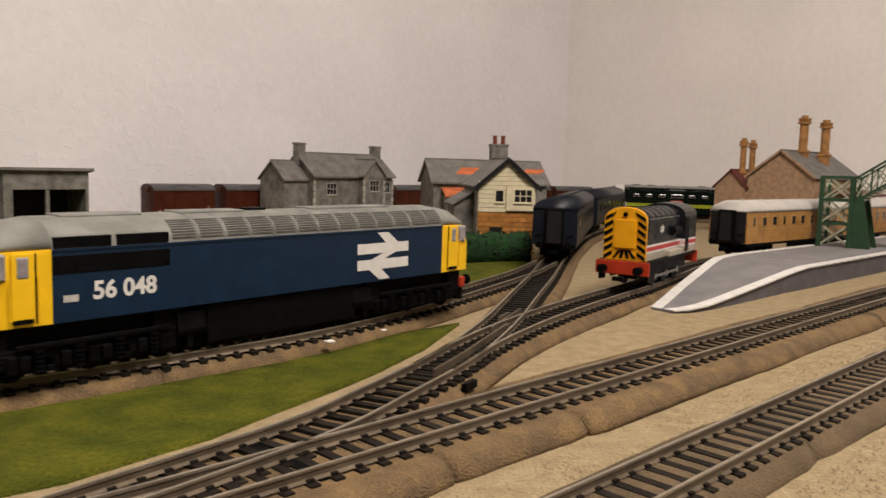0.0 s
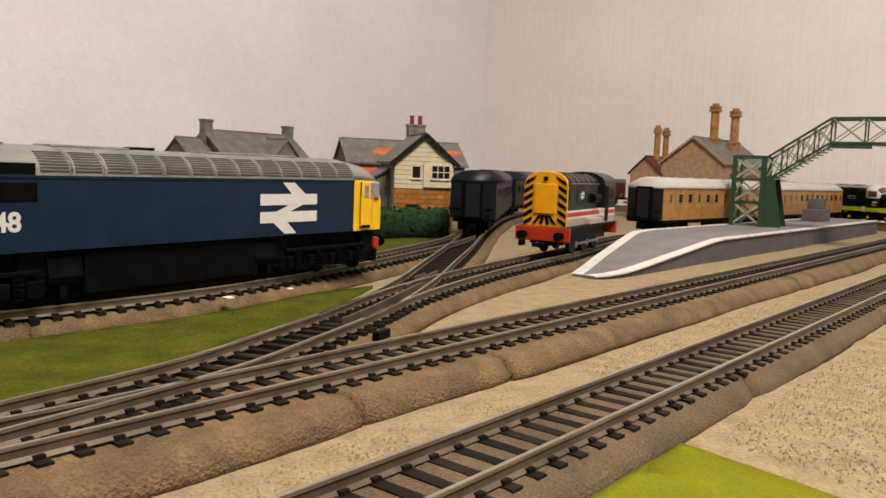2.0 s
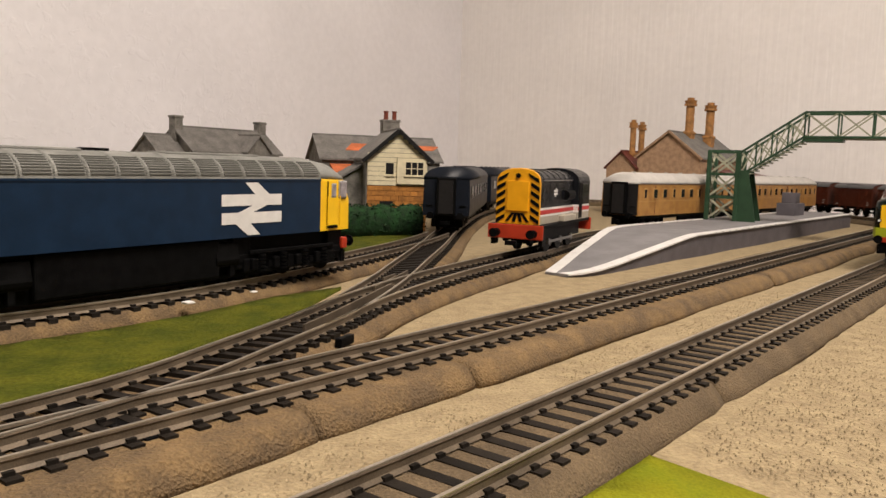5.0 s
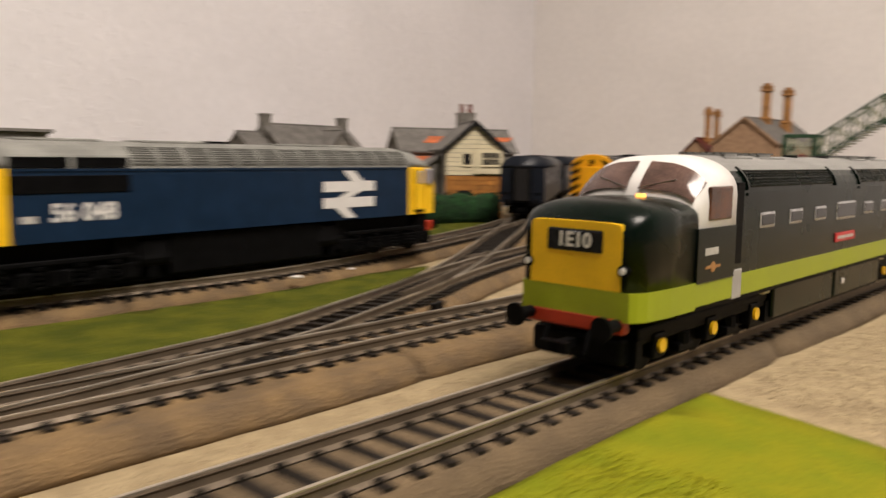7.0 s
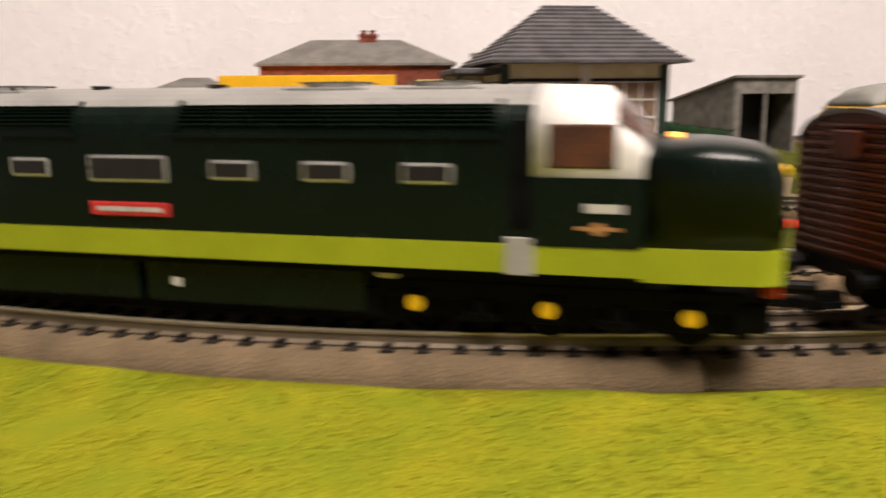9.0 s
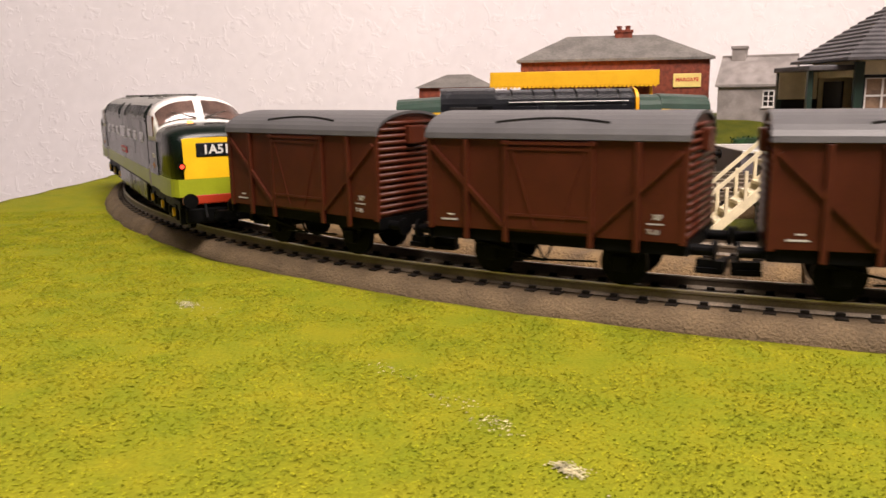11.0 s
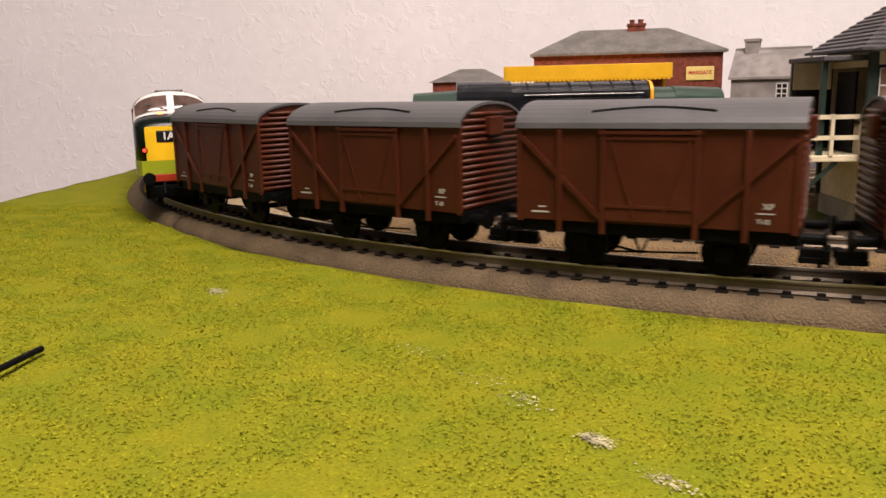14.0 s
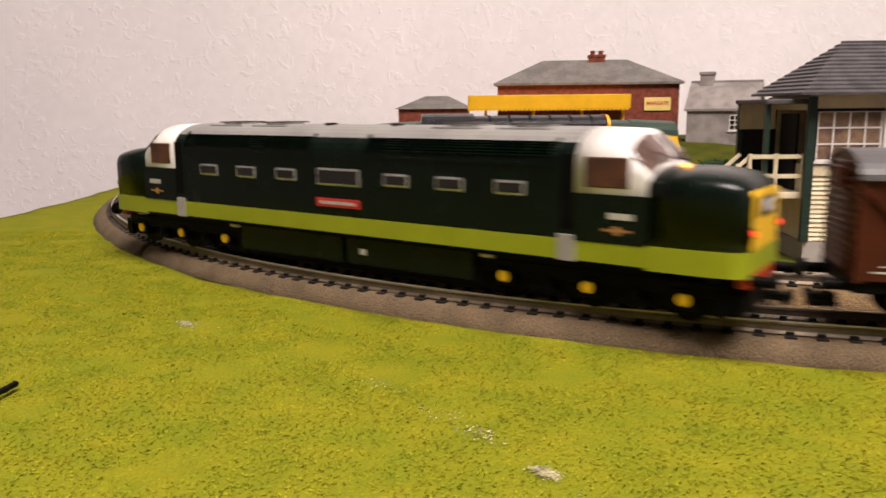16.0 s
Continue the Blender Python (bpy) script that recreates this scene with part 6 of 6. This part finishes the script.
def buff_station():
    x, y = ne(35.5, 112)
    t = thing("buff_station_building", x, y, 0, WALL_RZ - 6, "buff brick station with slate roof and tall terracotta chimneys", "station")
    # gable end faces -x
    gable_house(t, 0, 16, -4.6, 4.6, 0, 8.2, 11.6, "buff", "slate", "x", 0.3)
    gable_house(t, -0.3, 5, 4.6, 9.2, 0, 6.6, 8.8, "buff", "maroon", "x", 0.3)
    for xa, ya, zt, sc in ((2.2, 6.5, 13.0, 0.9), (4.2, 6.1, 12.8, 0.9), (5.2, -0.6, 16.2, 1.25), (9.2, -2.0, 15.8, 1.25)):
        c = part("chimney", add_cyl(add_box(box(xa - 0.7, xa + 0.7, ya - 0.6, ya + 0.6, 7.5, zt - 4.2, 0.05), xa - 0.8, xa + 0.8, ya - 0.7, ya + 0.7, zt - 4.6, zt - 4.3, 0.05), xa, ya, zt - 2.2, 0.5 * sc, 4.2, "z", 8), "terracotta", t, "tall terracotta chimney stack")
        part("chimney_cap", add_cyl(add_cyl(cyl(xa, ya, zt - 0.5, 0.75 * sc, 0.3, "z", 8), xa, ya, zt - 0.1, 0.62 * sc, 0.4, "z", 8, 0.75 * sc), xa, ya, zt + 0.25, 0.42 * sc, 0.5, "z", 8), "terracotta", c)
    part("canopy", loft([[(x_, -9.0, 5.8), (x_, -4.6, 6.6), (x_, -4.6, 6.8), (x_, -9.0, 6.0)] for x_ in (2, 16)]), "maroon", t, "maroon canopy")
    bb = bmesh.new()
    for s in (-1, 1):
        beam(bb, (-0.32, s * 4.9, 8.0), (-0.32, 0, 11.75), 0.15, 0.3)
    part("bargeboard", bb, "buff", t)
    return t


stone_house()
timber_box()
patched_house()
lineside_shed()
brick_station()
low_building()
grey_cottage()
signal_box()
buff_station()


# ---- platforms ----
def platform_main():
    """Island platform with a curved ramp end, white coping and stone-grey sides."""
    t = thing("station_platform", 0, 0, 0, 0, "grey platform with white edging and ramped rounded end", "platform")
    d = Vector((0.70711, 0.70711))
    left = Vector((-d.y, d.x))
    tip = Vector((14.4, 46.2))

    def at(u, v, z):
        p = tip + d * u + left * v
        return (p.x, p.y, z)

    # u along, front edge, back edge, height
    rows = [(-0.2, 1.0, 2.5, 0.15), (0.6, 0.45, 2.75, 0.22), (2.0, 0.1, 3.15, 0.33), (4.0, 0.0, 3.75, 0.5), (6.0, 0.0, 4.35, 0.68), (9.0, 0.0, 5.15, 0.95), (12.0, 0.0, 5.95, 1.22), (15.0, 0.0, 6.75, 1.5), (17.3, 0.0, 7.3, 1.65), (21.0, 0.0, 7.8, 1.65), (37.0, 0.0, 7.5, 1.65), (54.0, 0.0, 7.2, 1.65), (70.5, 0.0, 7.0, 1.65)]
    bm = bmesh.new()
    add_loft(bm, [[at(u, a + 0.12, -0.05), at(u, b - 0.12, -0.05), at(u, b - 0.12, z - 0.12), at(u, a + 0.12, z - 0.12)] for u, a, b, z in rows])
    part("side_wall", bm, "platwall", t, "dark grey platform side")
    bm = bmesh.new()
    add_loft(bm, [[at(u, a, z - 0.12), at(u, b, z - 0.12), at(u, b, z), at(u, a, z)] for u, a, b, z in rows])
    part("surface", bm, "plat", t)
    for k, (u0, u1) in enumerate(zip(rows, rows[1:])):
        n = max(1, int((u1[0] - u0[0]) / 1.6))
        for i in range(n):
            f0, f1 = i / n + 0.012, (i + 1) / n - 0.012
            q = [[u0[j] + (u1[j] - u0[j]) * f for j in range(4)] for f in (f0, f1)]
            for front_side in (True, False):
                sec_ = []
                for u, a, b, z in q:
                    wdt = min(0.72, (b - a) * 0.45)
                    lo, hi = (a - 0.03, a + wdt) if front_side else (b - wdt, b + 0.03)
                    sec_.append([at(u, lo, z - 0.06), at(u, hi, z - 0.06), at(u, hi, z + 0.03), at(u, lo, z + 0.03)])
                part("coping_slab", loft(sec_), "white", t)
    bx = at(58, 4.2, 0)
    seat = thing("platform_shelter_block", bx[0], bx[1], 1.65, 45, "small grey block on the platform", "block")
    part("block", add_box(box(-2.2, 2.2, -1.0, 1.0, 0, 1.4, 0.05), -1.0, 0.6, -0.8, 0.8, 1.4, 2.6, 0.05), "platwall", seat)
    return t


def platform_far():
    t = thing("far_platform", 0, 0, 0, WALL_RZ, "far platform with dark sides, white edges and sloping end", "platform")
    # e and n of the front edge, of the back edge, height
    rows = [(-6, 41.6, -6, 47.6, 2.2), (0, 41.2, 2, 46.8, 2.2), (4.0, 40.7, 9.4, 46.0, 2.2), (9.6, 39.6, 11.9, 40.8, 0.12)]

    def ring(r, lo, hi, ins=0.0):
        e0, n0, e1, n1, z = r
        return [(e0, n0 + ins, lo), (e1, n1 - ins, lo), (e1, n1 - ins, z + hi), (e0, n0 + ins, z + hi)]

    part("side_wall", loft([ring(r, -0.05, -0.05, 0.1) for r in rows]), "platwall", t, "dark brick-coloured side")
    part("surface", loft([ring(r, r[4] - 0.06, 0.02) for r in rows]), "concrete", t)
    for back in (False, True):
        sec_ = []
        for e0, n0, e1, n1, z in rows:
            e, n = (e1, n1) if back else (e0, n0)
            a, b = (n - 0.35, n + 0.06) if back else (n - 0.06, n + 0.35)
            sec_.append([(e, a, z - 0.1), (e, b, z - 0.1), (e, b, z + 0.04), (e, a, z + 0.04)])
        part("white_edge", loft(sec_), "white", t)
    return t


platform_main()
platform_far()


# ---- lattice footbridge ----
def footbridge():
    """Green lattice bridge: a trestle tower, a stair flight and a level span over the running lines."""
    t = thing("footbridge", 36.9, 78.4, 1.65, -38.0, "green lattice footbridge with cream stair sides", "footbridge")

    def lattice(a, b, h, bays, side_label):
        bm, bars = bmesh.new(), []
        a, b = Vector(a), Vector(b)
        up = Vector((0, 0, h))
        beam(bm, a, b, 0.16, 0.2)
        beam(bm, a + up, b + up, 0.16, 0.2)
        for k in range(bays + 1):
            p = a + (b - a) * (k / bays)
            beam(bm, p, p + up, 0.14, 0.14)
        for k in range(bays):
            p, q = a + (b - a) * (k / bays), a + (b - a) * ((k + 1) / bays)
            bars.append((p, q + up))
            bars.append((p + up, q))
        f = part("lattice_girder", bm, "bridge", t, side_label)
        for p, q in bars:
            part("lattice_bar", beam(bmesh.new(), p, q, 0.09, 0.13), "bridgepale", f)

    # tower: four legs with crossed bracing
    TW, TH, HB = 2.68, 6.75, 1.4
    for xa in (0, TW):
        for ya in (-HB, HB):
            part("tower_leg", box(xa - 0.2, xa + 0.2, ya - 0.2, ya + 0.2, 0, TH, 0.02), "bridge", t)
    for z0, z1 in ((0.1, 2.25), (2.25, 4.5), (4.5, 6.65)):
        for ya in (-HB, HB):
            for xa, xb in ((0, TW), (TW, 0)):
                part("cross_brace", beam(bmesh.new(), (xa, ya, z0), (xb, ya, z1), 0.08, 0.2), "bridgepale", t)
        for ya in (-HB, HB):
            part("cross_brace", beam(bmesh.new(), (0, ya, z0), (0, -ya, z1), 0.2, 0.08), "bridgepale", t)
            part("cross_brace", beam(bmesh.new(), (TW, ya, z0), (TW, -ya, z1), 0.2, 0.08), "bridgepale", t)
    for z in (2.25, 4.5, TH - 0.05):
        for ya in (-HB, HB):
            part("tower_rail", box(-0.12, TW + 0.12, ya - 0.12, ya + 0.12, z - 0.13, z + 0.13), "bridge", t)
        for xa in (0, TW):
            part("tower_rail", box(xa - 0.1, xa + 0.1, -HB, HB, z - 0.12, z + 0.12), "bridge", t)
    BX, BZ, GH = 8.3, 8.15, 2.25
    for ya in (-HB, HB):
        lattice((TW + 0.2, ya, 4.4), (BX, ya, BZ), GH, 4, "sloping green stair girder")
        lattice((BX, ya, BZ), (BX + 19.5, ya, BZ), GH, 7, "level green span girder")
        part("gusset", loft([[(TW + 0.2, yy, 0), (TW + 1.9, yy, 0), (TW + 1.0, yy, 4.9), (TW + 0.2, yy, 4.9)] for yy in (ya - 0.05, ya + 0.05)]), "bridge", t)
    for k in range(14):
        f = k / 14
        part("stair_tread", box(TW + 0.2 + (BX - TW) * f, TW + 0.75 + (BX - TW) * f, -1.33, 1.33, 4.3 + (BZ - 4.4) * f, 4.42 + (BZ - 4.4) * f), "bridgepale", t)
    part("deck", box(BX, BX + 19.5, -1.33, 1.33, BZ - 0.16, BZ + 0.02), "bridgepale", t)
    part("deck_bracket", box(BX - 0.1, BX + 3.2, -1.6, 1.6, BZ - 0.4, BZ - 0.18), "bridge", t)
    for xa in (BX + 16.5, BX + 19.5):
        for ya in (-HB, HB):
            part("tower_leg", box(xa - 0.2, xa + 0.2, ya - 0.2, ya + 0.2, -1.6, BZ - 0.1), "bridge", t)
    return t


footbridge()


# ---- hedges ----
def hedge(name, pts, h, w, label, seed, base=lambda x, y: 0.0):
    """A clipped hedge as very many small leaves over a rounded core."""
    fr = frames_of(smooth_line(pts, 0.8))
    t = thing(name, 0, 0, 0, 0, label, "hedge")
    bm = bmesh.new()
    add_loft(bm, [[(p.x + l.x * u, p.y + l.y * u, base(p.x, p.y) + z * (1 + 0.12 * noise.noise(Vector((i * 0.6, u, seed))))) for u, z in ((-w, 0), (-w * 1.05, h * 0.6), (-w * 0.7, h * 0.95), (0, h), (w * 0.7, h * 0.95), (w * 1.05, h * 0.6), (w, 0))] for i, (p, d, l) in enumerate(fr)])
    part("core", bm, "hedge", t, smooth=True)
    rnd3 = random.Random(seed)
    verts, faces = [], []
    for i in range(int(len(fr) * 110)):
        p, d, l = fr[rnd3.randrange(len(fr))]
        a = rnd3.uniform(0, math.pi)
        u, z = w * 1.08 * math.cos(a), h * (0.15 + 0.88 * math.sin(a) ** 0.6)
        if rnd3.random() < 0.4:
            u, z = math.copysign(w * 1.08, u), rnd3.uniform(0, h * 0.8)
        c = Vector((p.x + l.x * u + d.x * rnd3.uniform(-0.4, 0.4), p.y + l.y * u + d.y * rnd3.uniform(-0.4, 0.4), base(p.x, p.y) + z))
        k = len(verts)
        for _ in range(3):
            q = c + Vector((rnd3.uniform(-1, 1), rnd3.uniform(-1, 1), rnd3.uniform(-1, 1))) * 0.17
            verts.append(tuple(q * CM))
        faces.append((k, k + 1, k + 2))
    me = bpy.data.meshes.new("leaves")
    me.from_pydata(verts, [], faces)
    me.materials.append(M["hedge"])
    lv = new("leaves", me)
    lv.parent = t
    tagged(lv, kind="stuff")


hedge("hedge", [(-1.5, 66.5), (2.5, 68.6), (7.2, 71.0)], 2.6, 0.8, "dark green flock hedge beside the cabin", 4)
hedge("hedge", [ne(49, -4), ne(48.6, 5), ne(48.2, 15)], 2.5, 0.55, "dark green flock hedge behind the far platform", 5)
hedge("hedge", [ne(60, 4.6), ne(60, 10), ne(59.2, 16), ne(56.5, 20.8)], 1.35, 0.5, "long dark green hedge round the field", 6, lambda x, y: bank_top(x * 0.643 + y * 0.766) - 0.25)

# ---- the moving train ----
lead = deltic("green_express_locomotive", "two-tone green express diesel with white cabs and yellow nose panels")
vans = [van("goods_van", "brown goods van with grey roof and corrugated ends")]
for k in range(8):
    vans.append(copy_thing(vans[0], Matrix()))

TRAIN = [(0, -82.5), (0.5, -73.0), (1.0, -64.0), (1.5, -55.0), (2.0, -44.5), (2.5, -33.0), (3.0, -21.5), (4.7, 14.0), (6.0, 41.5), (6.8, 61.1), (7.0, 66.3), (7.4, 75.5), (7.7, 83.5), (8.0, 92.2), (8.2, 97.1), (8.4, 101.7), (8.7, 108.6), (9.0, 115.1),
         (9.2, 119.8), (9.4, 123.8), (9.8, 130.3), (10.2, 136.1), (11.0, 143.5), (11.8, 148.6), (12.5, 150.65), (13.5, 150.8), (14.0, 150.05), (14.5, 144.9), (15.0, 138.9), (15.5, 131.6), (16.0, 123.4)]


def train_s(t):
    """Place of the locomotive's middle along the outer line: smooth through the rows."""
    i = max(k for k in range(len(TRAIN)) if TRAIN[k][0] <= t)
    if i == len(TRAIN) - 1:
        return TRAIN[-1][1]

    def slope(k):
        if k in (0, len(TRAIN) - 1):
            a, b = (0, 1) if k == 0 else (k - 1, k)
            return (TRAIN[b][1] - TRAIN[a][1]) / (TRAIN[b][0] - TRAIN[a][0])
        return (TRAIN[k + 1][1] - TRAIN[k - 1][1]) / (TRAIN[k + 1][0] - TRAIN[k - 1][0])

    (t0, s0), (t1, s1) = TRAIN[i], TRAIN[i + 1]
    h = t1 - t0
    u = (t - t0) / h
    return (2 * u ** 3 - 3 * u * u + 1) * s0 + (u ** 3 - 2 * u * u + u) * h * slope(i) + (3 * u * u - 2 * u ** 3) * s1 + (u ** 3 - u * u) * h * slope(i + 1)


def on_line(s, half):
    """Pose of a vehicle whose bogies stand half cm before and behind s."""
    a, b = line_at(s + half)[0], line_at(s - half)[0]
    d = a - b
    m = (a + b) / 2
    return pose(m.x * CM, m.y * CM, RAIL_TOP * CM, 0, 0, math.degrees(math.atan2(d.y, d.x)))


def motions():
    times = [k * 0.2 for k in range(81)]
    walk(lead, [(t, on_line(train_s(t), 9.0)) for t in times])
    for k, v in enumerate(vans):
        walk(v, [(t, on_line(train_s(t) - 18.55 - 8.6 * k, 1.85)) for t in times])


motions()
